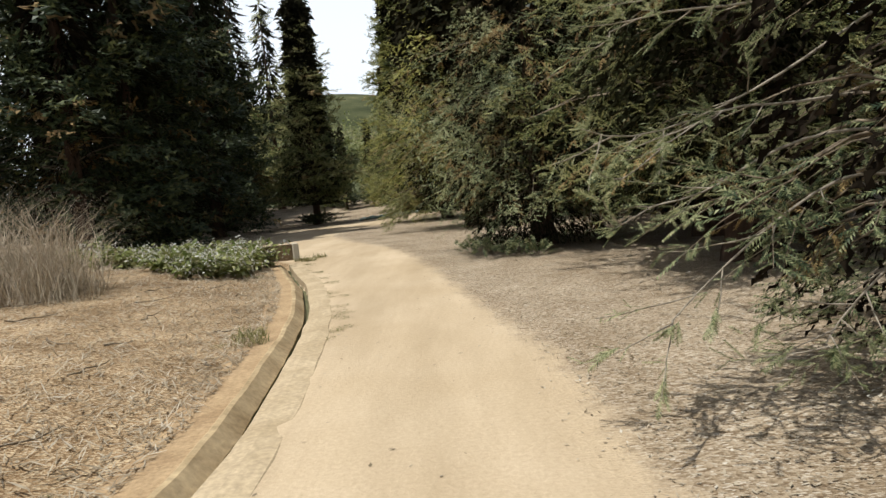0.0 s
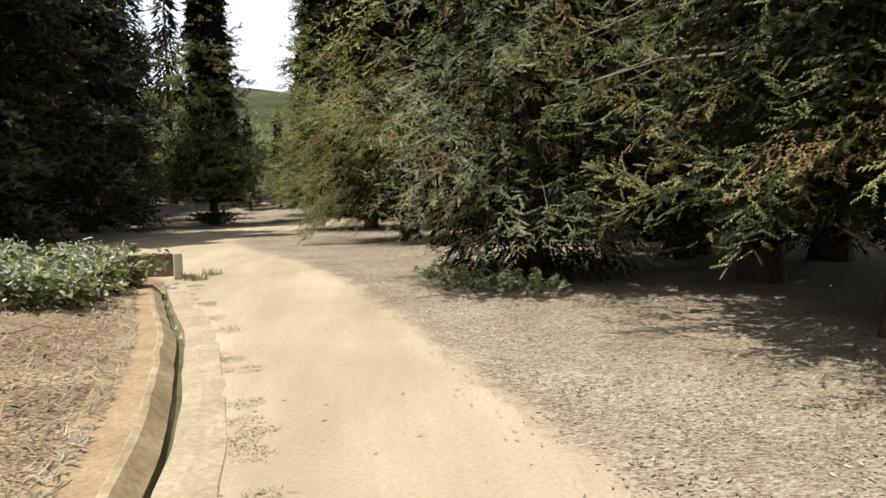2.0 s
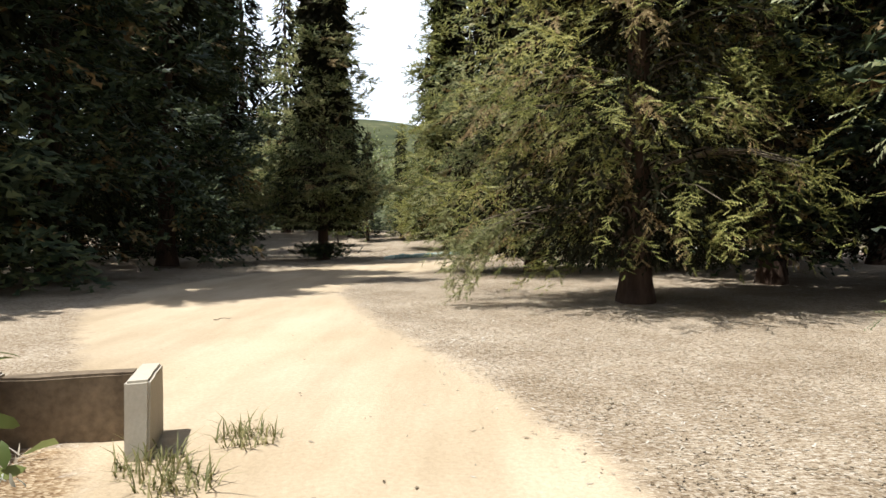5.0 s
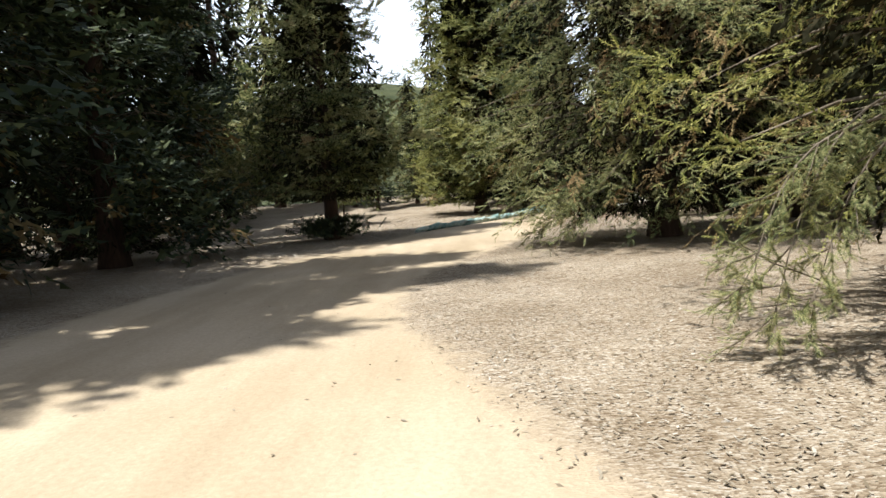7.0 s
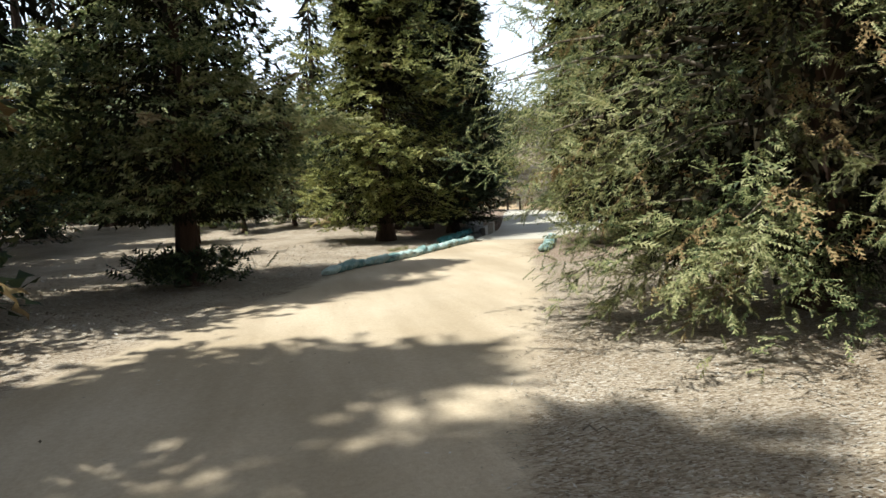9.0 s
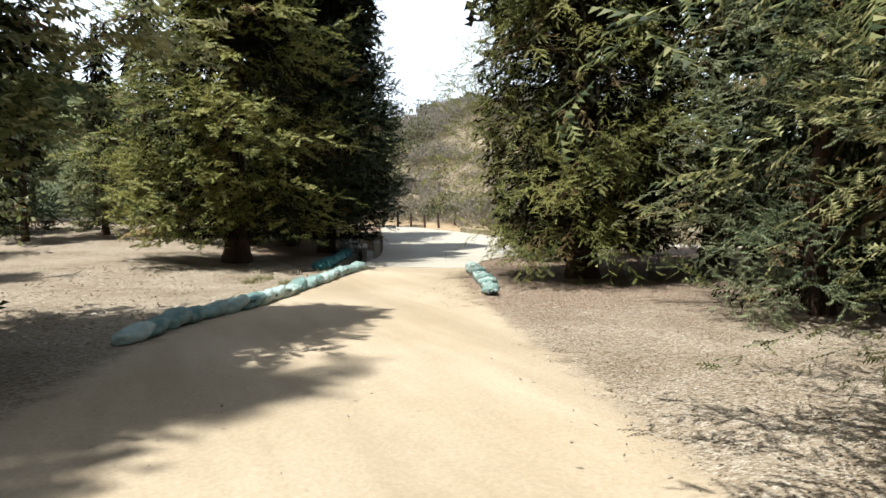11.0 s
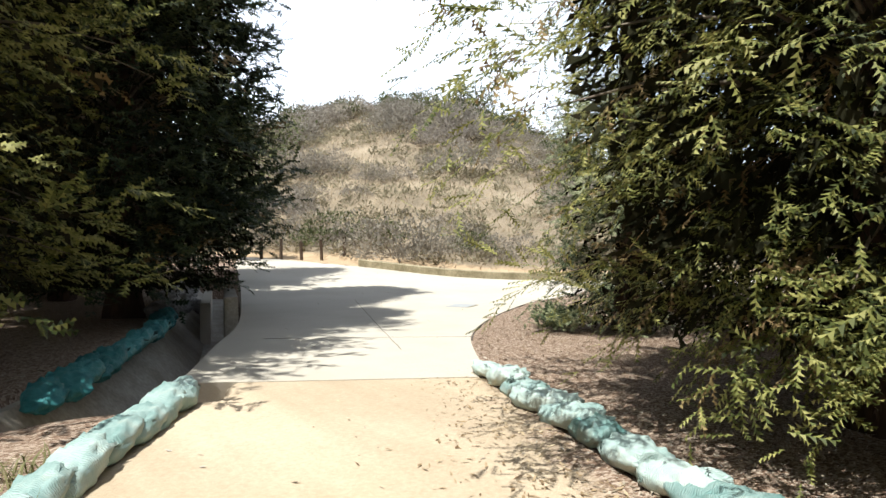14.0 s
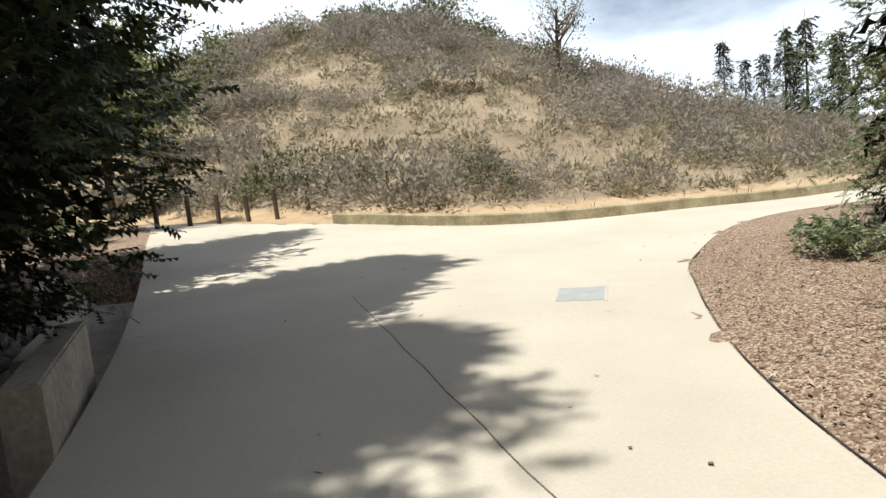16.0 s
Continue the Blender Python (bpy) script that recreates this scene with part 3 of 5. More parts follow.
def redwood_meshes(seed, h, r, low, cover, fl, pairs, droop=0.35, dead=0.12, tubes=True, needle=M_NEEDLE, top_cover=0.22, inner=2600, split=5.5, lump=1.0, bias=0.0, belly=0.1, wide=0.215, core=0.34, clump=7):
    """Meshes of one tree. The crown is a lumpy cone of drooping branchlets, each set with flat needle sprays.
    cover: branchlets to a square metre of crown below the split height; fl: length of a spray."""
    g = np.random.default_rng(seed)
    zs = np.linspace(low, h - 0.3, 400)
    area = 2 * np.pi * crown_radius(zs, h, r, low, belly) * (zs[1] - zs[0]) * np.where(zs < low + split, cover, cover * top_cover)
    n = int(area.sum())
    cum = np.cumsum(area) / area.sum()
    z0 = np.interp(g.random(n), cum, zs) + 0.05
    az = g.random(n) * 2 * np.pi
    # boughs: clumps of branchlets with gaps between them
    nb = max(12, n // clump)
    own = g.integers(nb, size=n)
    bz, ba = z0[:nb], az[:nb]
    z0 = np.clip(bz[own] + g.normal(0, 0.12, n) * np.clip(h / 14, 0.7, 1.2), low + 0.03, h - 0.35)
    az = ba[own] + g.normal(0, 0.4, n) / (0.35 + crown_radius(bz, h, r, low, belly)[own])
    reach = (0.9 + min(lump, 1.3) / 1.3 * (0.62 * g.random(nb) ** 1.2 - 0.28))[own]
    az = az + bias * np.sin(az)  # fuller on the open side, towards -x before the tree is turned
    p = g.random(6) * 6.28
    lp = 1 + lump * (0.13 * np.sin(3 * az + 1.9 * z0 + p[0]) + 0.11 * np.sin(5 * az - 2.7 * z0 + p[1]) + 0.07 * np.sin(9 * az + 4.3 * z0 + p[2]))
    deep = 1 - 0.42 * g.random(n) ** 1.4
    R = crown_radius(z0, h, r, low, belly) * np.minimum(lp * reach, 1.26) * deep
    rad = np.stack([np.cos(az), np.sin(az), 0 * az], 1)
    lat = np.stack([-np.sin(az), np.cos(az), 0 * az], 1)
    down = np.array([0, 0, -1.0])
    high = z0 > low + split
    tl = (0.34 + 0.4 * g.random(n)) * np.clip(0.35 + 0.4 * R, 0.4, 1) * np.where(high, 1.25, 1.0) + fl * 0.4
    tl = np.minimum(tl, 0.12 + 0.75 * R)
    base = rad * np.maximum(R - 0.55 * tl, 0.05)[:, None]
    base[:, 2] = z0 + 0.12 * tl
    shoot = g.random(n) < 0.24
    td = unit(rad * (0.75 + 0.3 * g.random(n))[:, None] + lat * g.normal(0, 0.45, n)[:, None] + down * np.where(shoot, -0.45, droop * (0.25 + 1.2 * g.random(n)))[:, None])
    tk = 4
    ts = np.linspace(0, 1, tk)[None, :, None]
    TP = base[:, None] + td[:, None] * tl[:, None, None] * ts + down * (tl * np.where(shoot, 0.0, droop) * 0.9)[:, None, None] * ts ** 2
    TP[..., 2] = np.maximum(TP[..., 2], 0.04)
    # sprays along both sides of each branchlet
    fs = fl * np.where(high, 1.5, 1.0)
    fc = np.maximum(4, (tl / (fs * 0.235)).astype(int))
    fb = np.repeat(np.arange(n), fc)
    fu = np.clip(np.concatenate([np.linspace(0.05, 1.0, c) for c in fc]) + g.normal(0, 0.06, len(fb)), 0.02, 1)
    fj = fu * (tk - 1)
    j0 = np.minimum(fj.astype(int), tk - 2)
    pos = TP[fb, j0] * (1 - (fj - j0))[:, None] + TP[fb, j0 + 1] * (fj - j0)[:, None]
    td2 = unit(TP[fb, j0 + 1] - TP[fb, j0])
    m = len(fb)
    perp = unit(np.cross(td2, np.array([0, 0, 1.0])) + 1e-6)
    sg = np.where(g.random(m) < 0.5, 1.0, -1.0) * (fu < 0.97)
    d = unit(td2 * (0.55 + 0.35 * g.random(m))[:, None] + perp * (sg * (0.55 + 0.4 * g.random(m)))[:, None] + g.normal(0, 0.32, (m, 3)) + down * (droop * 0.35 - 0.14))
    nrm = unit(np.array([0, 0, 1.0]) + 0.75 * rad[fb] + g.normal(0, 0.38, (m, 3)))
    size = fs[fb] * (0.72 + 0.6 * g.random(m)) * (1.12 - 0.35 * fu) * np.clip(0.35 + 0.6 * R, 0.4, 1)[fb]
    pos[:, 2] = np.maximum(pos[:, 2], 0.05)
    isdead = (g.random(n) < dead * (0.5 + 1.4 * (deep < 0.85)))[fb]
    top = high[fb] & ~isdead
    live = ~isdead & ~top
    fv, ft = place(frond(pairs, wide), pos[live], d[live], nrm[live], size[live])
    uv, ut = place(frond(max(2, pairs // 2 + (pairs == 4))), pos[top], d[top], nrm[top], size[top])
    ft = np.vstack([ft, ut + len(fv)])
    fv = np.vstack([fv, uv])
    fv[:, 2] = np.maximum(fv[:, 2], 0.02)
    dv, dt = place(frond(max(2, pairs - 1), wide), pos[isdead], unit(d + down * 0.45)[isdead], nrm[isdead], size[isdead])
    # withered brush about the trunk, coloured near-black as crown shade; bigger aloft, blocking light
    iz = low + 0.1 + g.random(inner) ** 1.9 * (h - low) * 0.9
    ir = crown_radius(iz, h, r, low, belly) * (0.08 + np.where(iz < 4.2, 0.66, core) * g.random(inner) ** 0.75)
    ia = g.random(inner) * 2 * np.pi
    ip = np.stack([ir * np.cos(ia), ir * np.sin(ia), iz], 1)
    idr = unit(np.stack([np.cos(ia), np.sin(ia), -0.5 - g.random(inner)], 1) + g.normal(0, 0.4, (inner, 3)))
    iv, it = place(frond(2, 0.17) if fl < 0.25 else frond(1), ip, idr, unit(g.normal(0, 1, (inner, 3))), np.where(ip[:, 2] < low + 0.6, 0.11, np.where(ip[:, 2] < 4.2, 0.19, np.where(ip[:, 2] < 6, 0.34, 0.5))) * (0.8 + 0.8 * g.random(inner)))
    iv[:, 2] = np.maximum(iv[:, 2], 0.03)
    # limbs from the trunk out to some of the branchlets
    pick = np.flatnonzero(g.random(n) < (0.45 if tubes else 0.13))
    s = np.linspace(0, 1, 5)[None, :, None]
    root = np.stack([0 * az, 0 * az, np.maximum(0.1, z0 - 0.05 * R + 0.15 * g.normal(size=n))], 1)[pick]
    LP = root[:, None] * (1 - s) + base[pick][:, None] * s + np.array([0, 0, 1.0]) * (0.12 * R[pick])[:, None, None] * np.sin(np.pi * s)
    bv, bq = tube_np(LP, 0.006 + 0.009 * R[pick], np.full(len(pick), 0.004), 3)
    if tubes:
        low_t = np.flatnonzero(~high)
        wv, wq = tube_np(TP[low_t], np.full(len(low_t), 0.0045), np.full(len(low_t), 0.0018), 3)
        bv, bq = np.vstack([bv, wv]), np.vstack([bq, wq + len(bv)])
    # trunk with a flared, fluted foot
    q = 9
    tz = np.r_[0, 0.12, 0.35, 0.8, np.linspace(1.6, h, q)]
    tr = (0.035 + 0.0105 * h) * (1 - tz / (h * 1.02)) * (1 + 0.55 * np.exp(-tz * 4))
    ang = np.arange(14) * 2 * np.pi / 14
    fl_r = 1 + 0.09 * np.sin(ang * 5 + seed)[None] + 0.04 * g.normal(size=(len(tz), 14))
    tv = np.stack([tr[:, None] * fl_r * np.cos(ang), tr[:, None] * fl_r * np.sin(ang), np.repeat(tz[:, None], 14, 1)], -1)
    tv[0, :, 2] = -0.15
    ix = np.arange(tv.shape[0] * 14).reshape(-1, 14)
    tq = np.stack([ix[:-1], np.roll(ix, -1, 1)[:-1], np.roll(ix, -1, 1)[1:], ix[1:]], -1).reshape(-1, 4)
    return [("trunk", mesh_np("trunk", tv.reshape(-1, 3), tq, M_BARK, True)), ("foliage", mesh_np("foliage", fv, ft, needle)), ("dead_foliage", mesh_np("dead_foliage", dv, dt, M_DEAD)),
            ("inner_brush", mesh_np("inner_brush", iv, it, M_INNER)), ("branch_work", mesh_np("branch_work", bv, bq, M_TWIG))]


def redwood(meshes, x, y, turn=0.0, scale=1.0, label="", group=""):
    tree = tagged(new("redwood_tree"), label, "tree", group)
    tree.matrix_world = pose(x, y, ground_z(x, y), 0, 0, turn) @ Matrix.Scale(scale, 4)
    for nm, me in meshes:
        part(nm, me, None, tree, {"dead_foliage": "brown withered needle sprays", "trunk": "fluted reddish brown bark", "inner_brush": "dead inner brush coloured near-black as crown shade"}.get(nm, ""), nm != "trunk")
    return tree


RIGHT = "tall redwood with drooping green needle branches beside the path"
NEAR = "redwoods by the path"
leaning = redwood(redwood_meshes(1, 12, 2.0, 0.15, 10, 0.15, 7, 0.26, 0.06, True, M_NEEDLE_BLUE, 0.22, 2600, 4.0, 1.4, 0.45, wide=0.12), 2.95, 3.35, 40, 1, "redwood with long bare-twigged branches reaching over the mulch", NEAR)
redwood(redwood_meshes(2, 16, 2.75, 0.85, 14, 0.165, 5, 0.3, 0.08, False, top_cover=0.17, inner=15000, split=4.0, lump=1.3, bias=0.5, wide=0.12, core=0.68), 3.65, 7.75, 35, 1, "dense redwood with raised skirt and deep shade beneath", NEAR)
redwood(redwood_meshes(3, 14, 2.35, 0.1, 20, 0.165, 5, 0.34, 0.2, False, M_NEEDLE_BLUE, top_cover=0.17, inner=8000, split=4.0, lump=1.4, bias=0.55, wide=0.12, core=0.68), 1.85, 11.8, 25, 1, "green redwood with brown withered sprays down to the ground", NEAR)
hanging = redwood(redwood_meshes(4, 16, 2.7, 0.5, 17, 0.165, 5, 0.34, 0.16, False, M_NEEDLE_YELLOW, top_cover=0.17, inner=9000, split=4.2, lump=1.3, bias=0.5, wide=0.13, core=0.68), 1.0, 19.7, 40, 1, "olive green redwood with a low hanging branch", NEAR)
skirted = redwood(redwood_meshes(5, 15, 2.9, 0.4, 20, 0.165, 5, 0.32, 0.1, False, top_cover=0.17, inner=9000, split=4.2, lump=1.3, bias=0.4, belly=0.05, wide=0.13, core=0.68), 0.3, 26.1, 40, 1, RIGHT, NEAR)
redwood(redwood_meshes(6, 9, 1.95, 0.12, 22, 0.165, 5, 0.22, 0.03, False, M_NEEDLE_BLUE, inner=1800, lump=0.9, split=4.2, bias=0.5, wide=0.13), 3.0, 30.7, 40, 1, "young bluish green redwood with full low branches", NEAR)
redwood(redwood_meshes(7, 17, 2.75, 0.5, 21, 0.17, 5, 0.38, 0.12, False, M_NEEDLE_YELLOW, top_cover=0.17, inner=16000, split=4.4, lump=0.9, bias=0.5, belly=0.16, wide=0.12, core=0.68), 3.05, 34.95, 30, 1, "tall redwood with dense hanging sprays over sandbags", NEAR)
narrow = redwood_meshes(8, 12, 1.05, 0.05, 34, 0.16, 5, 0.3, 0.06, False, M_NEEDLE_BLUE, inner=1500, lump=0.8, bias=0.3, wide=0.15, core=0.6)
redwood(narrow, 5.1, 38.2, 0, 1, "narrow green redwood clothed down to the mulch", NEAR)
redwood(narrow, 8.3, 39.5, 0, 1.18, "narrow green redwood clothed down to the mulch", NEAR)


def reaching_bough(tree, start, tip, seed, sag=0.12, twigs=9, needle=M_NEEDLE_BLUE, bare=0.42, full=11):
    """A long, mostly bare bough with forked side twigs, needle shoots only towards their ends."""
    g = np.random.default_rng(seed)
    inv = tree.matrix_world.inverted()
    a, b = np.array(inv @ Vector(start)), np.array(inv @ Vector(tip))
    s = np.linspace(0, 1, 12)[:, None]
    main = a * (1 - s) + b * s - np.array([0, 0, sag]) * np.sin(np.pi * s) + 0.1 * np.sin(s * (4 + 3 * g.random(3)) + 6 * g.random(3)) * s
    main[-1] = b
    v, q = tube_np(main[None], [0.01], [0.0025], 6)
    u = bare + (0.98 - bare) * (np.arange(twigs) + g.random(twigs)) / twigs
    k = np.minimum((u * 11).astype(int), 10)
    root = main[k] + (main[k + 1] - main[k]) * (u * 11 - k)[:, None]
    ax = unit(b - a)
    side = unit(np.cross(ax, np.array([0, 0, 1.0])))
    d = unit(ax * 0.8 + side * (np.where(np.arange(twigs) % 2, 1, -1) * (0.45 + 0.4 * g.random(twigs)))[:, None] + np.array([0, 0, 1.0]) * g.normal(-0.12, 0.3, twigs)[:, None])
    ln = 0.2 + 0.3 * g.random(twigs)
    st = np.linspace(0, 1, 5)[None, :, None]
    tw = root[:, None] + d[:, None] * ln[:, None, None] * st + np.array([0, 0, 0.09]) * (ln[:, None, None] * st ** 2) + g.normal(0, 0.008, (twigs, 5, 3)) * st
    v2, q2 = tube_np(tw, np.full(twigs, 0.0042), np.full(twigs, 0.0014), 4)
    wood = part("bough", mesh_np("bough", np.vstack([v, v2]), np.vstack([q, q2 + len(v)]), M_PALETWIG if full < 15 else M_TWIG, True), None, tree, "long bare grey bough with side twigs")
    m = twigs * full + 14
    own = np.r_[np.repeat(np.arange(twigs), full), np.full(14, -1)]
    f = np.r_[(0.35 if full < 15 else 0.1) + (0.65 if full < 15 else 0.9) * g.random(twigs * full), 0.86 + 0.14 * g.random(14)]
    ends = np.concatenate([tw[np.maximum(own, 0), 4][:twigs * full], np.repeat(main[-1:], 14, 0)])
    base = np.concatenate([tw[np.maximum(own, 0), 0][:twigs * full], np.repeat(main[-4:-3], 14, 0)])
    pos = base * (1 - f[:, None]) + ends * f[:, None]
    dd = unit(unit(ends - base) + g.normal(0, 0.42, (m, 3)) + np.array([0, 0, 0.08]))
    sv, stt = place(frond(8, 0.13), pos, dd, unit(np.array([0, 0, 1.0]) + g.normal(0, 0.35, (m, 3))), 0.07 + 0.075 * g.random(m))
    part("needle_spray", mesh_np("needle_spray", sv, stt, needle), None, wood, stuff=True)


for i, (start, tip, sag, twigs) in enumerate([((2.4, 3.6, 2.35), (0.85, 3.05, 1.8), 0.1, 8), ((2.5, 3.7, 1.95), (0.7, 3.1, 1.42), 0.14, 9), ((2.3, 3.5, 1.5), (0.82, 3.05, 1.14), -0.12, 7), ((2.3, 3.4, 1.3), (0.78, 3.0, 0.93), -0.1, 7),
                                              ((2.4, 3.3, 1.05), (0.95, 2.75, 0.5), -0.2, 8), ((2.6, 3.2, 0.95), (1.5, 2.5, 0.42), -0.1, 10), ((2.5, 3.4, 2.3), (1.15, 3.0, 1.98), 0.05, 8)]):
    reaching_bough(leaning, start, tip, 900 + i, sag, twigs)
for i, (start, tip) in enumerate([((-0.5, 19.4, 1.35), (-1.52, 19.0, 0.2)), ((-0.5, 19.3, 1.2), (-1.62, 19.15, 0.32)), ((-0.4, 19.2, 1.1), (-1.4, 18.9, 0.3))]):
    reaching_bough(hanging, start, tip, 920 + i, -0.3, 18, M_NEEDLE, 0.3, 22)
for i, (start, tip) in enumerate([((0, 26.1, 1.2), (-1.9, 25.95, 0.2)), ((0, 26, 1.0), (-1.8, 25.6, 0.45)), ((0, 26.2, 1.6), (-2.2, 26.4, 1.1)), ((0, 26, 1.1), (-1.6, 25.0, 0.4)), ((0, 26, 1.3), (-1.9, 26.6, 0.4)),
                                  ((0, 26, 1.2), (-1.5, 24.6, 0.7)), ((0, 26, 1.0), (-1.3, 25.3, 0.25)), ((0, 26.2, 1.0), (-1.6, 26.3, 0.2)), ((0, 26, 1.5), (-1.1, 24.0, 0.95))]):
    reaching_bough(skirted, start, tip, 940 + i, -0.15, 22, M_NEEDLE, 0.2, 22)

LEFT = "redwood in shade-coloured needles across the sandy yard"
redwood(redwood_meshes(11, 10.6, 2.1, 0.85, 17, 0.22, 4, 0.06, 0.03, False, M_NEEDLE, 0.7, 6000, 6, 1.3, 0.4), -5.95, 31.7, 70, 1.12, "slender pointed redwood with bare lower trunk", "redwoods on the far side")
redwood(redwood_meshes(12, 16.5, 2.65, 0.5, 19, 0.19, 4, 0.16, 0.03, False, M_NEEDLE_YELLOW, 0.6, 8000, 6.5, 1.3, 0.5), -1.9, 40.1, 60, 1, "broad sunlit olive green redwood by the sandbags", "redwoods on the far side")
redwood(redwood_meshes(13, 15, 2.45, 0.35, 20, 0.2, 4, 0.16, 0.03, False, M_NEEDLE_SHADED, 0.6, 9000, 6.5, 0.3, 0.3, core=0.6), 0.8, 43.0, 80, 1, "redwood in shade-coloured needles above the rock lined ditch", "redwoods on the far side")
big_a = redwood_meshes(21, 22, 3.1, 0.3, 5.4, 0.42, 2, 0.2, 0.04, False, M_NEEDLE_SHADED, 0.35, 3200, 7, 1.2)
big_b = redwood_meshes(22, 20, 3.0, 0.4, 5.4, 0.42, 2, 0.2, 0.04, False, M_NEEDLE_SHADED, 0.35, 3200, 7, 1.2)
far_a = redwood_meshes(31, 13, 2.4, 0.3, 4.0, 0.44, 2, 0.2, 0.04, False, M_NEEDLE, 0.55, 1000, 7, 1.2, clump=7)
far_b = redwood_meshes(32, 14, 2.3, 0.3, 4.0, 0.44, 2, 0.2, 0.06, False, M_NEEDLE_SHADED, 0.55, 1000, 7, 1.2, clump=7)
grove = redwood_meshes(33, 18, 2.9, 0.5, 3.6, 0.4, 2, 0.25, 0.1, False, M_NEEDLE_SHADED, 0.3, 2800, 5, 1.3, core=0.66)
for i, (x, y, sc) in enumerate([(-9.9, 21.6, 0.98), (-10, 23.8, 1.0), (-9.7, 28.5, 0.9), (-10.4, 19.0, 0.9), (-17.5, 22, 1.0), (-12.8, 32.4, 0.95), (-13, 36, 1.0), (-12.6, 41, 0.8), (-14.5, 17.5, 0.9), (-17, 29, 1.0), (-7.6, 47, 0.4), (-14, 44, 0.9)]):
    redwood(big_a if i % 2 == 0 else big_b, x, y, i * 77, sc, LEFT, "redwoods on the far side")
# shade-coloured needles darken the gaps behind the path trees
for i, (x, y, sc) in enumerate([(6.4, 5.0, 0.95), (5.4, 9.2, 0.95), (8.6, 4.0, 1.0), (5.6, 14.4, 0.95), (6.9, 12.6, 1.05), (5.2, 17.6, 0.9), (6.2, 21.6, 1.0), (5.6, 25.2, 0.95), (7.4, 28.6, 1.0), (7.6, 33.0, 1.0), (6.9, 35.7, 0.95), (9.8, 37.0, 0.9), (9.6, 7, 1.1), (10, 16, 1.1), (9.8, 20.5, 1.1), (10, 24.6, 1.1), (11, 30, 1.0), (11.2, 34.5, 0.9), (5.9, 32.3, 0.75), (6.3, 30.6, 0.8), (4.5, 10.9, 0.9), (3.3, 28.0, 0.8), (1.9, 46.7, 0.74), (0.5, 46.2, 0.8), (4.4, 22.8, 0.9), (5.0, 13.8, 0.9)]):
    redwood(grove, x, y, i * 67, sc, "redwood in shade-coloured needles standing deeper in the grove", "grove redwoods")
for i, (x, y, sc) in enumerate([(-2.2, 47.5, 0.85), (-0.7, 45.6, 0.9), (0.35, 45.3, 0.8), (-12, 50, 1.3), (-13.5, 46.5, 1.3), (-10.3, 52, 1.2), (3.1, 51.6, 0.9), (-4.6, 46.5, 0.5), (-6.3, 45, 0.45), (-5, 50, 0.5), (-7.8, 50, 0.45), (-3.5, 52, 0.9), (1.0, 55, 0.8), (2.4, 57.5, 0.7), (-9, 54, 0.8), (-15, 55, 1.1), (36, 33, 0.9), (-16.5, 13, 1.35), (-20, 17, 1.5), (-21, 25, 1.5), (-19.5, 33, 1.4), (-17, 39, 1.3), (-15.2, 26, 1.5), (-15.6, 34, 1.5), (8, -3, 1), (-9, 2, 0.8), (-10, -4, 1), (4, -7, 1)]):
    redwood(far_a if i % 2 else far_b, x, y, i * 67, sc, "redwood standing farther back in the grove", "background redwoods")

ridge = redwood_meshes(35, 7, 1.5, 0.1, 16, 0.2, 2, 0.2, 0.0, False, M_NEEDLE_RIDGE, 1.0, 900, 9, 0.3, core=0.5, clump=3)
for i, (x, y, sc) in enumerate([(41.2, 59.2, 0.5), (39.5, 56.0, 0.88), (39.9, 55.0, 0.74), (40.2, 54.1, 0.8), (38.8, 52.4, 0.95), (40.1, 51.8, 1.08), (39.5, 50.1, 0.92), (41.5, 53, 0.9), (37.5, 49.5, 0.75)]):
    redwood(ridge, x, y, i * 50, sc, "dark green conifer on the slope past the road", "conifers beyond the hill")


# ---- sandbags ----
def sandbag_mesh(seed):
    """A lying filled sack: pillow shaped, sagging, with a tied, frilled end."""
    g = np.random.default_rng(seed)
    bm = bmesh.new()
    bmesh.ops.create_cube(bm, size=1)
    bmesh.ops.subdivide_edges(bm, edges=bm.edges[:], cuts=9, use_grid_fill=True)
    ph = g.random(6) * 6.28
    for v in bm.verts:
        x, y, z = v.co * 2
        e = 1 - 0.28 * abs(x) ** 4
        ny, nz = y * math.sqrt(max(0, 1 - z * z * 0.42)), z * math.sqrt(max(0, 1 - y * y * 0.42))
        nx = x * math.sqrt(max(0, 1 - 0.25 * y * y - 0.25 * z * z))
        wob = 0.05 * math.sin(5 * x + ph[0]) + 0.05 * math.sin(4 * y + 3 * x + ph[1]) + 0.035 * math.sin(9 * x + ph[2]) * math.sin(6 * y + ph[3])
        v.co = (nx * 0.235, ny * 0.108 * e * (1 + wob), max(-0.062, (nz * 0.068 * e) * (1 + 1.6 * wob) - 0.012 * (1 - x * x)))
        fold = math.sin(46 * v.co.x + 3 * math.sin(18 * v.co.y + ph[4]) + ph[5]) * (0.4 + 0.6 * math.sin(9 * v.co.x + ph[3]) ** 2)
        v.co.z += 0.07 + 0.006 * fold
        v.co.y *= 1 + 0.05 * fold
        n3 = noise.noise(Vector((v.co.x * 14 + seed, v.co.y * 30, v.co.z * 26))) + 0.6 * noise.noise(Vector((v.co.x * 34 + seed, v.co.y * 50, v.co.z * 40)))
        v.co *= 1 + 0.15 * n3
    for f in bm.faces:
        f.smooth = True
    return bm


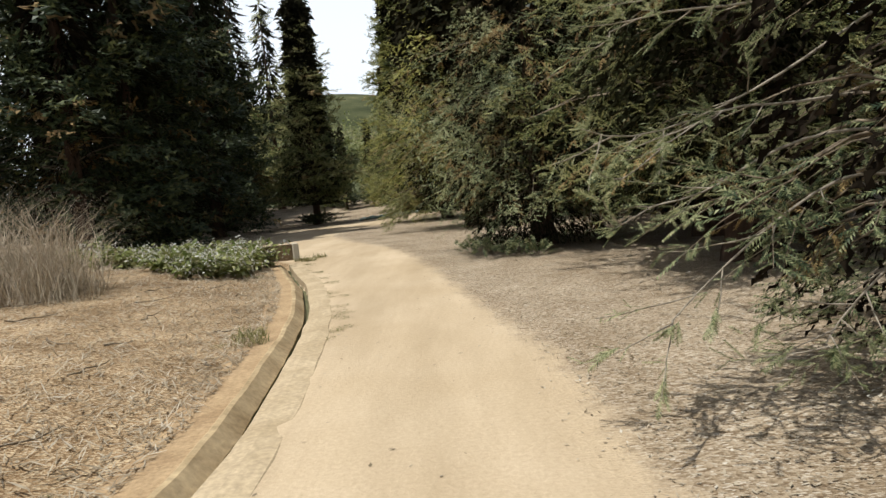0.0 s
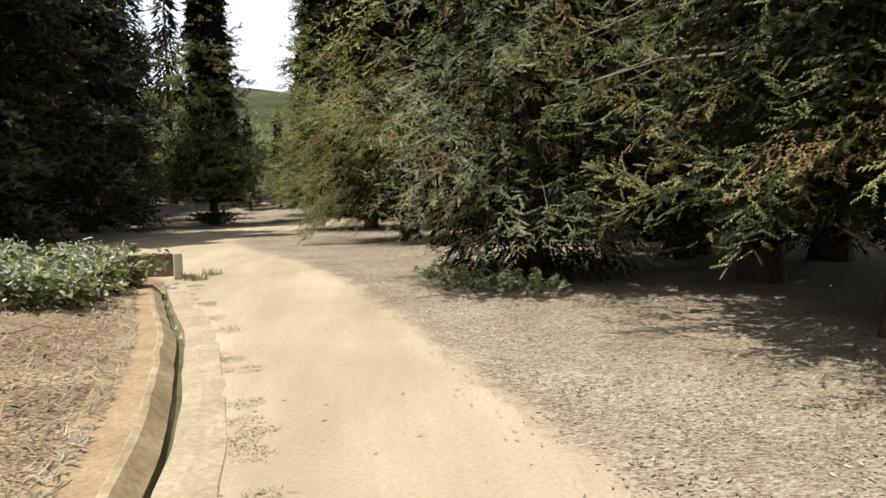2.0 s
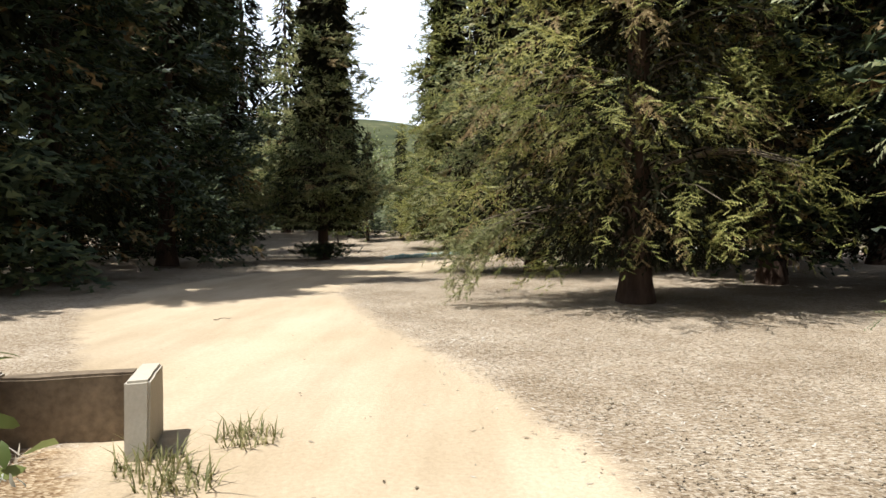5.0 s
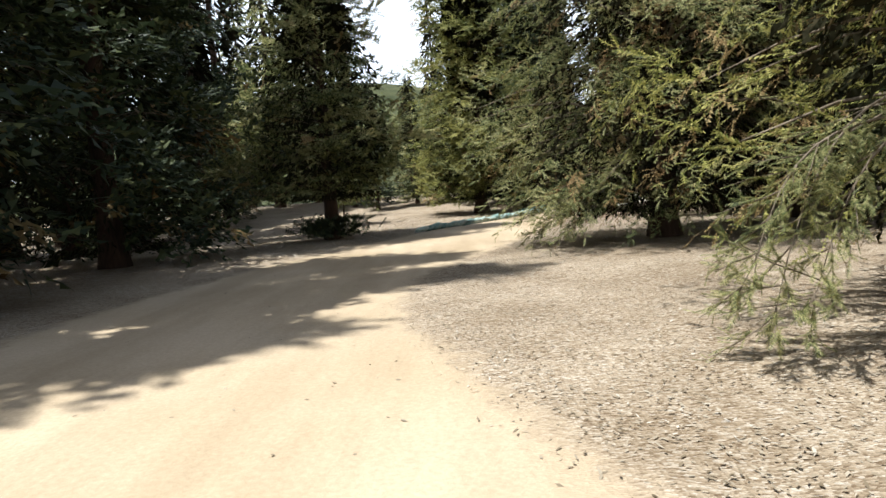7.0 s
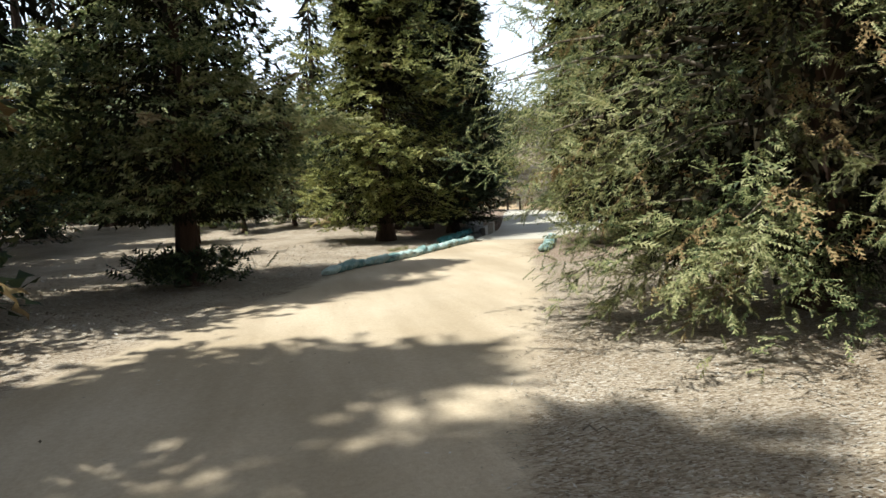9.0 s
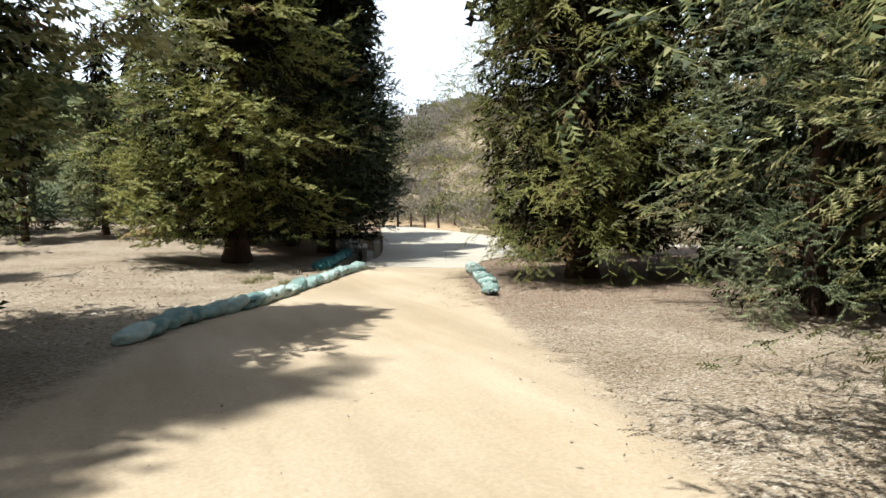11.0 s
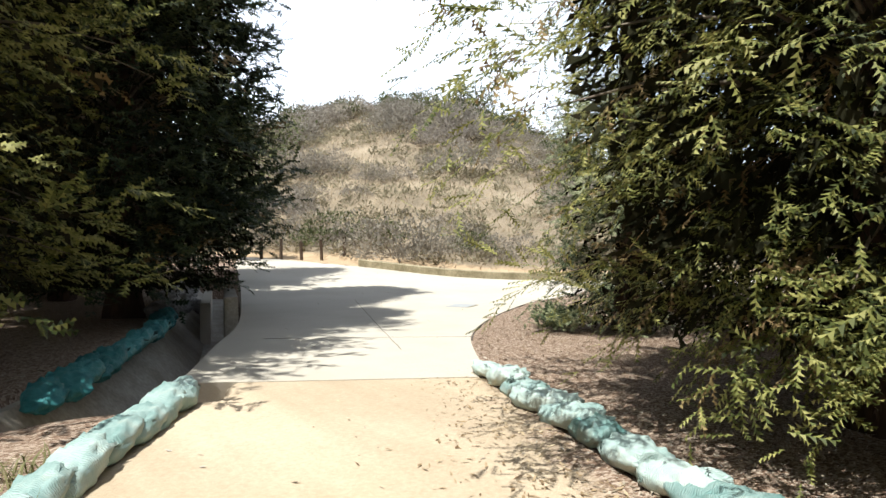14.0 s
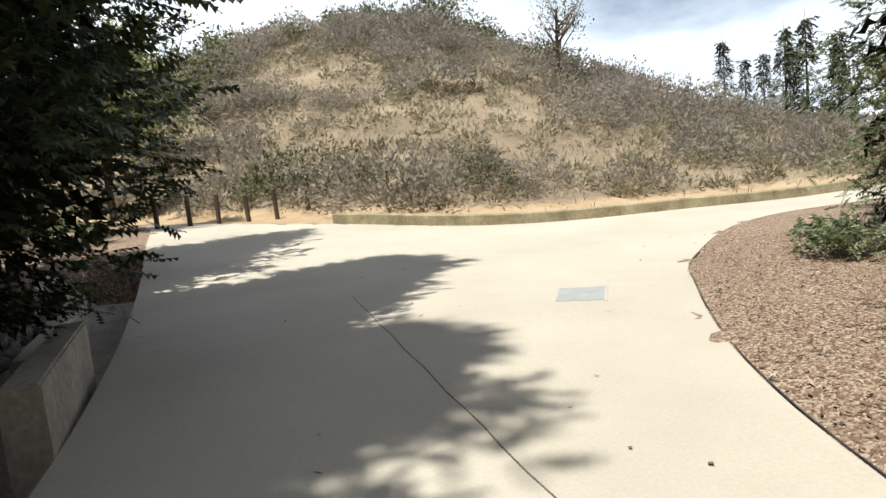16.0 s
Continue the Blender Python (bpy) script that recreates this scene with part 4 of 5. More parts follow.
def frill_mesh(seed):
    g = np.random.default_rng(seed)
    bm = bmesh.new()
    a, b = [], []
    for i in range(13):
        y = -0.1 + 0.2 * i / 12
        w = 0.012 * (-1) ** i * g.random()
        a.append(bm.verts.new((0.21, y * 0.6, 0.065 + w)))
        b.append(bm.verts.new((0.275 + 0.02 * g.random(), y * 0.9, 0.03 + 2 * w + 0.02 * g.random())))
    for i in range(12):
        bm.faces.new((a[i], a[i + 1], b[i + 1], b[i])).smooth = True
    bmesh.ops.solidify(bm, geom=bm.faces[:], thickness=0.004)
    return bm


def sandbag(seed, material, label, group):
    bag = tagged(new("sandbag"), label, "sandbag", group)
    part("sack", sandbag_mesh(seed), material, bag)
    part("frill", frill_mesh(seed), material, bag, "gathered sack mouth")
    return bag


BAGS = [sandbag(i, M_BAG, "faded teal woven sandbag in a row along the path", "sandbags along the path") for i in range(4)]
DEEP = [sandbag(10 + i, M_BAG_DEEP, "deep teal woven sandbag in shade beside the ditch", "sandbags by the ditch") for i in range(3)]


def bag_row(line, kinds, step, seed, first=0):
    g = np.random.default_rng(seed)
    pts = spline(line, 0.02)
    s = np.arange(0.1, len(pts) * 0.02 - 0.1, step)
    for i, d in enumerate(s):
        k = min(int(d / 0.02), len(pts) - 2)
        x, y = pts[k]
        t = pts[min(k + 8, len(pts) - 1)] - pts[max(k - 8, 0)]
        turn = math.degrees(math.atan2(t[1], t[0])) + g.normal(0, 7)
        m = pose(x + g.normal(0, 0.015), y + g.normal(0, 0.015), ground_z(x, y) - 0.008, g.normal(0, 5), -7.5 + g.normal(0, 2.5), turn) @ Matrix.Diagonal((0.95 + 0.2 * g.random(), 0.95 + 0.25 * g.random(), 0.85 + 0.3 * g.random(), 1))
        ob = copy_thing(kinds[int(g.integers(len(kinds)))], m)
        ob.matrix_basis = m


bag_row([(-3.85, 31.95), (-3.35, 32.8), (-2.75, 33.5), (-2.2, 34.25), (-0.87, 36.42), (0.2, 38.08)], BAGS, 0.33, 1)
bag_row([(2.16, 37.36), (1.78, 36.45), (1.32, 35.35), (0.84, 34.25), (0.4, 33.4)], BAGS, 0.33, 2)
bag_row([(-0.62, 38.25), (-0.1, 39.4), (0.75, 41.2), (1.3, 42.8)], DEEP, 0.3, 3)
for bag in BAGS + DEEP:
    for child in bag.children:
        bpy.data.objects.remove(child)
    bpy.data.objects.remove(bag)


# ---- concrete catch basin at the gutter's end ----
def slab(x0, x1, y0, y1, z0, z1, bev=0.012, top_shift=0.0):
    bm = bmesh.new()
    bmesh.ops.create_cube(bm, size=1, matrix=Matrix.Translation(((x0 + x1) / 2, (y0 + y1) / 2, (z0 + z1) / 2)) @ Matrix.Diagonal((x1 - x0, y1 - y0, z1 - z0, 1)))
    for v in bm.verts:
        if v.co.z > (z0 + z1) / 2 and v.co.y < (y0 + y1) / 2:
            v.co.y += top_shift
    bmesh.ops.bevel(bm, geom=bm.edges[:], offset=bev, segments=2, affect="EDGES")
    bmesh.ops.subdivide_edges(bm, edges=[e for e in bm.edges if e.calc_length() > 0.2], cuts=3, use_grid_fill=True)
    for v in bm.verts:
        v.co += Vector((noise.noise(v.co * 9), noise.noise(v.co * 9 + Vector((3, 1, 2))), noise.noise(v.co * 9 + Vector((7, 5, 1))))) * 0.005
    return bm


basin = tagged(new("catch_basin"), "small open concrete drain headwall at the end of the gutter", "drain")
basin.matrix_world = pose(-3.38, 13.3, 0, 0, 0, 17)
part("back_wall", slab(-0.30, 0.30, 0.2, 0.32, -0.25, 0.34), M_BROWN, basin, "dark brown inner concrete face")
part("wing_wall", slab(-0.41, -0.302, -0.12, 0.32, -0.25, 0.36), M_CONCRETE, basin)
part("wing_wall", slab(0.302, 0.41, -0.16, 0.32, -0.25, 0.36, 0.012, 0.06), M_CONCRETE, basin)
part("basin_floor", slab(-0.30, 0.30, -0.12, 0.198, -0.3, -0.1), M_GROOVE, basin, "dirt filled basin floor")

# ---- low headwall between ditch and road ----
headwall = tagged(new("headwall"), "low stained concrete wall along the ditch and road", "wall")
d = Vector((3.18 - 1.68, 45.9 - 41.45, 0))
headwall.matrix_world = pose(1.68, 41.45, 0.0, 0, 0, math.degrees(math.atan2(d.y, d.x)))
part("wall_body", slab(0, 1.55, -0.06, 0.1, -0.6, 0.38), M_WALLCON, headwall)
part("cap_end", slab(1.75, 4.3, 0.28, 0.42, -0.6, 0.16), M_CONCRETE, headwall, "lower pale wall end")
for i, (x, w) in enumerate([(0.42, 0.11), (0.6, 0.06), (0.72, 0.08), (0.86, 0.05)]):
    mark = bmesh.new()
    bmesh.ops.create_cube(mark, size=1, matrix=Matrix.Translation((x, 0.0 + 0.01 * (i % 2), 0.378)) @ Matrix.Diagonal((w, 0.035, 0.006, 1)))
    part("stencil_mark", mark, M_DARK, headwall, "dark illegible stencil mark")


# ---- rocks at the ditch ----
def rock_mesh(seed):
    bm = bmesh.new()
    bmesh.ops.create_icosphere(bm, subdivisions=3, radius=1)
    o = Vector((seed * 3.7, seed * 1.3, 0))
    for v in bm.verts:
        n = v.co.normalized()
        r = 1 + 0.35 * noise.noise(n * 1.3 + o) + 0.14 * noise.noise(n * 3.5 + o)
        v.co = Vector((n.x * r, n.y * r * 0.8, n.z * r * 0.62))
    me = bpy.data.meshes.new("rock")
    bm.to_mesh(me)
    bm.free()
    me.materials.append(M_ROCK)
    return me


ROCKS = [rock_mesh(i) for i in range(5)]
g = np.random.default_rng(5)
for i in range(34):
    f = g.random()
    x, y = 1.25 + 1.25 * f + g.normal(0, 0.14), 42.9 + 3.6 * f + g.normal(0, 0.12)
    s = 0.08 + 0.12 * g.random()
    rk = tagged(new("rock", ROCKS[i % 5]), "grey broken rock lining the ditch bank", "rock", "rocks at the ditch")
    dd, sd = dist_to(DITCH, np.array([x]), np.array([y]))
    zz = ground_z(x, y) - (0.5 * max(0, 1 - float(dd[0]) / 0.55))
    rk.matrix_world = pose(x, y, zz + s * 0.35, g.random() * 40, g.random() * 40, g.random() * 360) @ Matrix.Scale(s, 4)


# ---- trail posts ----
def post(x, y, h, lean):
    p = tagged(new("trail_post"), "short dark weathered wooden post at the hillside trail", "post", "posts by the trail")
    bm = bmesh.new()
    bmesh.ops.create_cone(bm, cap_ends=True, segments=10, radius1=0.05, radius2=0.045, depth=h + 0.2, matrix=Matrix.Translation((0, 0, h / 2 - 0.1)))
    bmesh.ops.bevel(bm, geom=[e for e in bm.edges if all(v.co.z > h - 0.02 for v in e.verts)], offset=0.012, segments=2, affect="EDGES")
    part("shaft", bm, M_POST, p)
    cap = bmesh.new()
    bmesh.ops.create_cone(cap, cap_ends=True, segments=10, radius1=0.036, radius2=0.03, depth=0.012, matrix=Matrix.Translation((0, 0, h + 0.005)))
    part("cut_top", cap, M_TWIG, p, "pale cut end grain")
    p.matrix_world = pose(x, y, ground_z(x, y), lean, -lean, x * 40)


for x, y, h, ln in POSTS:
    post(x, y, h, ln)

# ---- utility lid in the road ----
lid = tagged(new("utility_lid"), "grey rectangular utility box lid set in the concrete road", "utility lid")
lid.matrix_world = pose(5.25, 41.43, ground_z(5.23, 41.4) + 0.006, 0, 0, math.degrees(math.atan2(41.43 - 41.72, 5.505 - 5.31)))
part("frame", slab(-0.2, 0.2, -0.28, 0.28, -0.02, 0.003, 0.002), M_CONCRETE, lid)
part("cover", slab(-0.175, 0.175, -0.255, 0.255, -0.01, 0.007, 0.002), M_LID, lid)


# ---- scattered small stuff ----
def blades(n, pos, length, width, lean, g, curl=0.3):
    """Bent grass blades as two-quad strips from each place."""
    a = g.random(n) * 2 * np.pi
    ln = length * (0.3 + 0.95 * g.random(n) ** 1.6)
    out = np.stack([np.cos(a), np.sin(a), 0 * a], 1)
    sd = np.stack([-np.sin(a), np.cos(a), 0 * a], 1) * (width / 2)
    le = (lean * (0.3 + g.random(n)))[:, None]
    up = np.array([0, 0, 1.0])
    m = pos + out * (ln * 0.5)[:, None] * le + up * (ln * 0.55)[:, None]
    e = pos + out * ln[:, None] * (le * 1.2 + curl * g.random(n)[:, None]) + up * (ln * (1 - 0.3 * le[:, 0]))[:, None]
    v = np.stack([pos - sd, pos + sd, m + sd * 0.8, m - sd * 0.8, e], 1).reshape(-1, 3)
    b = (np.arange(n) * 5)[:, None]
    t = np.stack([b + [0, 1, 2], b + [0, 2, 3], b + [3, 2, 4]], 1).reshape(-1, 3)
    return v, t


def chips(n, x, y, ln, wd, g, lift=0.012, tilt=0.25):
    """Flat flakes lying every way on the ground."""
    z = height(x, y) + lift * g.random(n)
    a = g.random(n) * 2 * np.pi
    L = ln * (0.4 + g.random(n))
    W = wd * (0.5 + g.random(n))
    u = np.stack([np.cos(a), np.sin(a), tilt * g.normal(size=n)], 1) * (L / 2)[:, None]
    w = np.stack([-np.sin(a), np.cos(a), tilt * g.normal(size=n)], 1) * (W / 2)[:, None]
    c = np.stack([x, y, z + np.abs(u[:, 2]) + np.abs(w[:, 2])], 1)
    v = np.stack([c - u, c + w * 0.9 - u * 0.3, c + u, c - w], 1).reshape(-1, 3)
    b = (np.arange(n) * 4)[:, None]
    return v, (b + [0, 1, 2, 3])


def right_of_path(n, g, y0, y1, reach, near=0.0):
    y = y0 + (y1 - y0) * g.random(n)
    e = np.interp(y, PATH_R[:, 1], PATH_R[:, 0])
    return e + near + reach * g.random(n) ** 1.15 + g.normal(0, 0.16, n), y


g = np.random.default_rng(9)
x, y = right_of_path(72000, g, 1.0, 36.2, 4.3, 0.05)
keep = ~inside(ROAD, x, y)
x, y = x[keep], y[keep]
v, t = chips(len(x), x, y, 0.034, 0.011, g, 0.008, 0.16)
tagged(new("bark_litter", mesh_np("bark_litter", v, t, M_CHIP)), "pale grey bark chips and dry leaf litter on the ground", "litter", kind="stuff")
n = 26000
x, y = 2.0 + 7 * g.random(n), 33.5 + 8.6 * g.random(n)
keep = ~inside(ROAD, x, y) & (dist_to(ROAD_R, x, y)[0] > 0.03) & (y > 36.5) & ~inside(PATH, x, y)
x, y = x[keep], y[keep]
v, t = chips(len(x), x, y, 0.042, 0.012, g)
tagged(new("reddish_mulch", mesh_np("reddish_mulch", v, t, M_REDCHIP)), "reddish brown shredded bark mulch in the bed", "mulch", kind="stuff")
n = 30000
y = 1.0 + 12.3 * g.random(n)
e = np.interp(y, GUTTER[:, 1], GUTTER[:, 0]) - 0.38
x = e - 5.5 * g.random(n) ** 1.4
v, t = chips(n, x, y, 0.1, 0.009, g, 0.02, 0.3)
tagged(new("dry_straw", mesh_np("dry_straw", v, t, M_DRYGRASS)), "dry straw and thatch scattered over the bank", "straw", kind="stuff")
n = 14000
x, y = -9 + 8.5 * g.random(n), 26.5 + 13 * g.random(n)
keep = ~inside(PATH, x, y) & (dist_to(DITCH, x, y)[0] > 0.7) & (x < np.interp(y, PATH_L[:, 1], PATH_L[:, 0]) - 0.3)
x, y = x[keep], y[keep]
v, t = chips(len(x), x, y, 0.06, 0.02, g)
tagged(new("leaf_litter", mesh_np("leaf_litter", v, t, M_CHIP)), "pale dry leaf litter under the trees", "litter", kind="stuff")
n = 480
y = 2 + 35 * g.random(n)
f = g.random(n)
x = np.interp(y, PATH_L[:, 1], PATH_L[:, 0]) * (1 - f) + np.interp(y, PATH_R[:, 1], PATH_R[:, 0]) * f
v, t = chips(n, x, y, 0.035, 0.014, g, 0.003, 0.1)
tagged(new("path_specks", mesh_np("path_specks", v, t, M_CHIP)), "stray bark flecks on the sandy path", "litter", kind="stuff")

n = 150
x, y = 1 + 8 * g.random(n), 38.5 + 9 * g.random(n)
keep = inside(ROAD, x, y) & (dist_to(ROAD_L, x, y)[0] + dist_to(ROAD_R, x, y)[0] > 0.6)
x, y = x[keep], y[keep]
v, t = chips(len(x), x, y, 0.04, 0.016, g, 0.003, 0.12)
v[:, 2] += 0.008
tagged(new("road_flecks", mesh_np("road_flecks", v, t, M_BROWN)), "brown leaf flecks strewn over the pale road", "litter", kind="stuff")

n = 1500
y = 32.6 + 5.0 * g.random(n)
x = np.interp(y, PATH_R[:, 1], PATH_R[:, 0]) + 0.15 - np.abs(g.normal(0, 0.38, n))
v, t = chips(n, x, y, 0.045, 0.012, g, 0.006, 0.14)
tagged(new("bark_fringe", mesh_np("bark_fringe", v, t, M_STRAW)), "tawny bark shreds spilled along the sandbags", "litter", kind="stuff")

# sticks lying on the bank and path
def stick(x, y, ln, turn, r=0.008, label="dry grey fallen stick lying on the straw", mt=None):
    k = 6
    s = np.linspace(-0.5, 0.5, k)
    gg = np.random.default_rng(int(abs(x * 100 + y * 10)))
    p = np.stack([s * ln, 0.06 * ln * gg.normal(size=k), r + 0.02 * np.abs(gg.normal(size=k))], 1)[None]
    v, q = tube_np(p, [r], [r * 0.4], 5)
    ob = tagged(new("fallen_stick", mesh_np("fallen_stick", v, q, mt or M_TWIG, True)), label, "stick", "fallen sticks")
    ob.matrix_world = pose(x, y, ground_z(x, y) + 0.008, 0, 0, turn)


for x, y, ln, turn in [(-2.25, 3.3, 0.34, 40), (-2.5, 3.0, 0.2, 100), (-2.9, 3.4, 0.3, 10), (-3.2, 5.2, 0.5, -35), (-2.6, 4.6, 0.35, 70), (-2.1, 6.0, 0.3, -20), (-3.4, 7.3, 0.6, 15), (-4.0, 6.2, 0.5, 60), (-2.6, 8.2, 0.4, -50), (-3.2, 9.0, 0.5, 20), (-1.9, 4.9, 0.25, 120), (-3.6, 4.1, 0.45, 65), (-4.4, 4.9, 0.6, -10), (-3.0, 6.5, 0.3, 95), (-4.7, 7.0, 0.5, 35), (-2.35, 7.1, 0.28, -75), (-3.7, 8.3, 0.4, 50), (-2.75, 5.3, 0.22, 20), (-4.0, 3.6, 0.4, -60)]:
    stick(x, y, ln, turn)
stick(-4.2, 17.66, 0.2, 30, 0.006, "thin dark twig lying on the sandy path")
stick(-2.9, 23.9, 0.16, -20, 0.006, "thin dark twig lying on the sandy path")


# ---- grasses, weeds and flowers ----
def tuft(name, x, y, n, ln, wd, spread, lean, material, label, category, group, seed, curl=0.3):
    g = np.random.default_rng(seed)
    a, r = g.random(n) * 2 * np.pi, spread * np.sqrt(g.random(n))
    px, py = x + r * np.cos(a), y + r * np.sin(a)
    pos = np.stack([px - x, py - y, height(px, py) - ground_z(x, y) - 0.01], 1)
    v, t = blades(n, pos, ln, wd, lean, g, curl)
    ob = tagged(new(name, mesh_np(name, v, t, material)), label, category, group)
    ob.location = (x, y, ground_z(x, y))
    return ob


for i, (x, y, n, ln) in enumerate([(-5.1, 8.2, 420, 1.2), (-4.75, 8.2, 300, 1.0), (-5.8, 7.7, 420, 1.3), (-6.3, 8.6, 420, 1.4), (-5.6, 8.9, 380, 1.25), (-4.5, 7.6, 260, 0.6), (-6.8, 7.0, 420, 1.2), (-4.9, 7.4, 260, 0.7), (-5.4, 7.1, 240, 0.6)]):
    tuft("dry_grass_clump", x, y, n, ln, 0.008, 0.42, 0.6, M_DRYGRASS, "tall pale dead grass clump on the bank", "grass", "dry grass on the bank", 40 + i, 0.6)


def leafy_plant(x, y, n, hgt, spread, seed, flowers=0.55):
    """A sprawling broad-leaved plant with stems, leaves and pale flowers."""
    g = np.random.default_rng(seed)
    plant = tagged(new("flowering_plant"), "leafy green plant with pale flowers beside the gutter", "plant", "plants by the gutter")
    plant.location = (x, y, ground_z(x, y))
    ns = 16
    a = g.random(ns) * 2 * np.pi
    tip = np.stack([np.cos(a) * spread * g.random(ns), np.sin(a) * spread * g.random(ns), hgt * (0.5 + 0.7 * g.random(ns))], 1)
    s = np.linspace(0, 1, 5)[None, :, None]
    P = np.zeros((ns, 1, 3)) + tip[:, None] * np.concatenate([s, s, s ** 0.7], -1)
    v, q = tube_np(P, np.full(ns, 0.006), np.full(ns, 0.002), 4)
    part("stem_work", mesh_np("stem_work", v, q, M_WEED), None, plant, stuff=True)
    i = g.integers(ns, size=n)
    u = 0.15 + 0.85 * g.random(n)
    pos = tip[i] * np.stack([u, u, u ** 0.7], 1) + g.normal(0, 0.05, (n, 3)) * np.array([1, 1, 0.4])
    pos[:, 2] = np.maximum(pos[:, 2], 0.02)
    leaf = (np.array([(0, 0, 0), (0.35, 0.22, 0.05), (0.75, 0.17, 0.04), (1, 0, -0.05), (0.75, -0.17, 0.04), (0.35, -0.22, 0.05)]), np.array([(0, 1, 5), (1, 2, 5), (5, 2, 4), (2, 3, 4)]))
    d = unit(g.normal(0, 1, (n, 3)) * np.array([1, 1, 0.45]))
    nr = unit(np.array([0, 0, 1.0]) + g.normal(0, 0.5, (n, 3)))
    v, t = place(leaf, pos, d, nr, 0.08 + 0.09 * g.random(n))
    part("leaves", mesh_np("leaves", v, t, M_LEAF), None, plant, stuff=True)
    m = int(n * flowers)
    fp = tip[g.integers(ns, size=m)] * (0.8 + 0.25 * g.random((m, 1))) + g.normal(0, 0.04, (m, 3))
    fp[:, 2] = np.maximum(fp[:, 2], 0.05)
    v, t = place(leaf, fp, unit(g.normal(0, 1, (m, 3))), unit(g.normal(0, 1, (m, 3))), 0.04 + 0.03 * g.random(m))
    part("petals", mesh_np("petals", v, t, M_PETAL), None, plant, "creamy white petals", stuff=True)


for i, (x, y) in enumerate([(-3.35, 10.6), (-3.6, 10.2), (-3.95, 10.0), (-4.4, 10.4), (-4.8, 10.7), (-3.9, 10.6), (-4.15, 12.3), (-4.5, 12.9), (-3.75, 12.0), (-4.3, 11.5), (-4.9, 12.2), (-5.2, 13.0), (-4.9, 11.3), (-5.7, 12.4), (-4.4, 13.7), (-6.2, 11.6), (-6.3, 12.9), (-5.5, 13.9), (-7.0, 12.3), (-5.6, 11.3), (-3.45, 11.7), (-3.35, 12.35), (-3.6, 11.1), (-4.1, 10.8)]):
    leafy_plant(x, y, 200, 0.33 if y < 11.4 else 0.46, 0.45, 60 + i, 0.6)
g = np.random.default_rng(12)
for i in range(46):
    k = int(g.integers(40, len(GUTTER)))
    x, y = GUTTER[k] + np.array([0.16 + 0.26 * g.random(), 0])
    if i % 5 == 0:
        x, y = GUTTER[k] + np.array([-0.4 - 0.3 * g.random(), 0])
    if y < 5.5 and i % 5:
        continue
    tuft("weed_tuft", x, y, 330, 0.022, 0.0045, 0.1, 1.6, M_WEED, "low green weeds along the gutter lip", "weeds", "weeds by the gutter", 100 + i)
for i, (x, y) in enumerate([(-0.85, 36.9), (-1.75, 35.7), (-1.95, 36.6), (-2.2, 36.2), (-1.0, 36.2), (-2.9, 13.2), (-2.7, 13.0), (-2.6, 13.6), (-1.85, 5.9), (-1.75, 5.6)]):
    tuft("weed_tuft", x, y, 120, 0.13, 0.009, 0.16, 0.7, M_WEED, "small green and yellow weed tuft", "weeds", "scattered weeds", 160 + i)
# ferny sprouts round trunks
for i, (x, y, n) in enumerate([(0.7, 11.0, 45), (1.1, 10.5, 40), (1.5, 10.3, 35), (0.5, 11.4, 30), (4.38, 38.62, 90), (4.5, 38.8, 80), (7.3, 40.3, 80), (7.6, 40.45, 80), (-5.75, 31.35, 110), (-6.25, 31.4, 110), (-5.55, 31.85, 90), (-6.4, 32.0, 90)]):
    gg = np.random.default_rng(300 + i)
    sp = tagged(new("redwood_sprout"), "low ferny green shoots at the foot of a redwood", "shoots", "redwood shoots")
    sp.location = (x, y, ground_z(x, y))
    a = gg.random(n) * 2 * np.pi
    d = unit(np.stack([np.cos(a), np.sin(a), 0.25 + 0.9 * gg.random(n)], 1))
    pos = np.stack([gg.normal(0, 0.14 if x > 0 else 0.24, n), gg.normal(0, 0.14 if x > 0 else 0.24, n), (0.02 + 0.2 * gg.random(n)) * (1 if x > 0 else 2.0)], 1)
    v, t = place(frond(5), pos, d, unit(gg.normal(0, 0.5, (n, 3)) + np.array([0, 0, 1])), (0.13 + 0.13 * gg.random(n)) * (1.0 if x > 0 else 1.5))
    v[:, 2] = np.maximum(v[:, 2], 0.0)
    # left of the path the shoots take the shade-coloured needles
    part("sprays", mesh_np("sprays", v, t, M_NEEDLE_BLUE if x > 0 else M_NEEDLE_SHADED), None, sp, stuff=True)


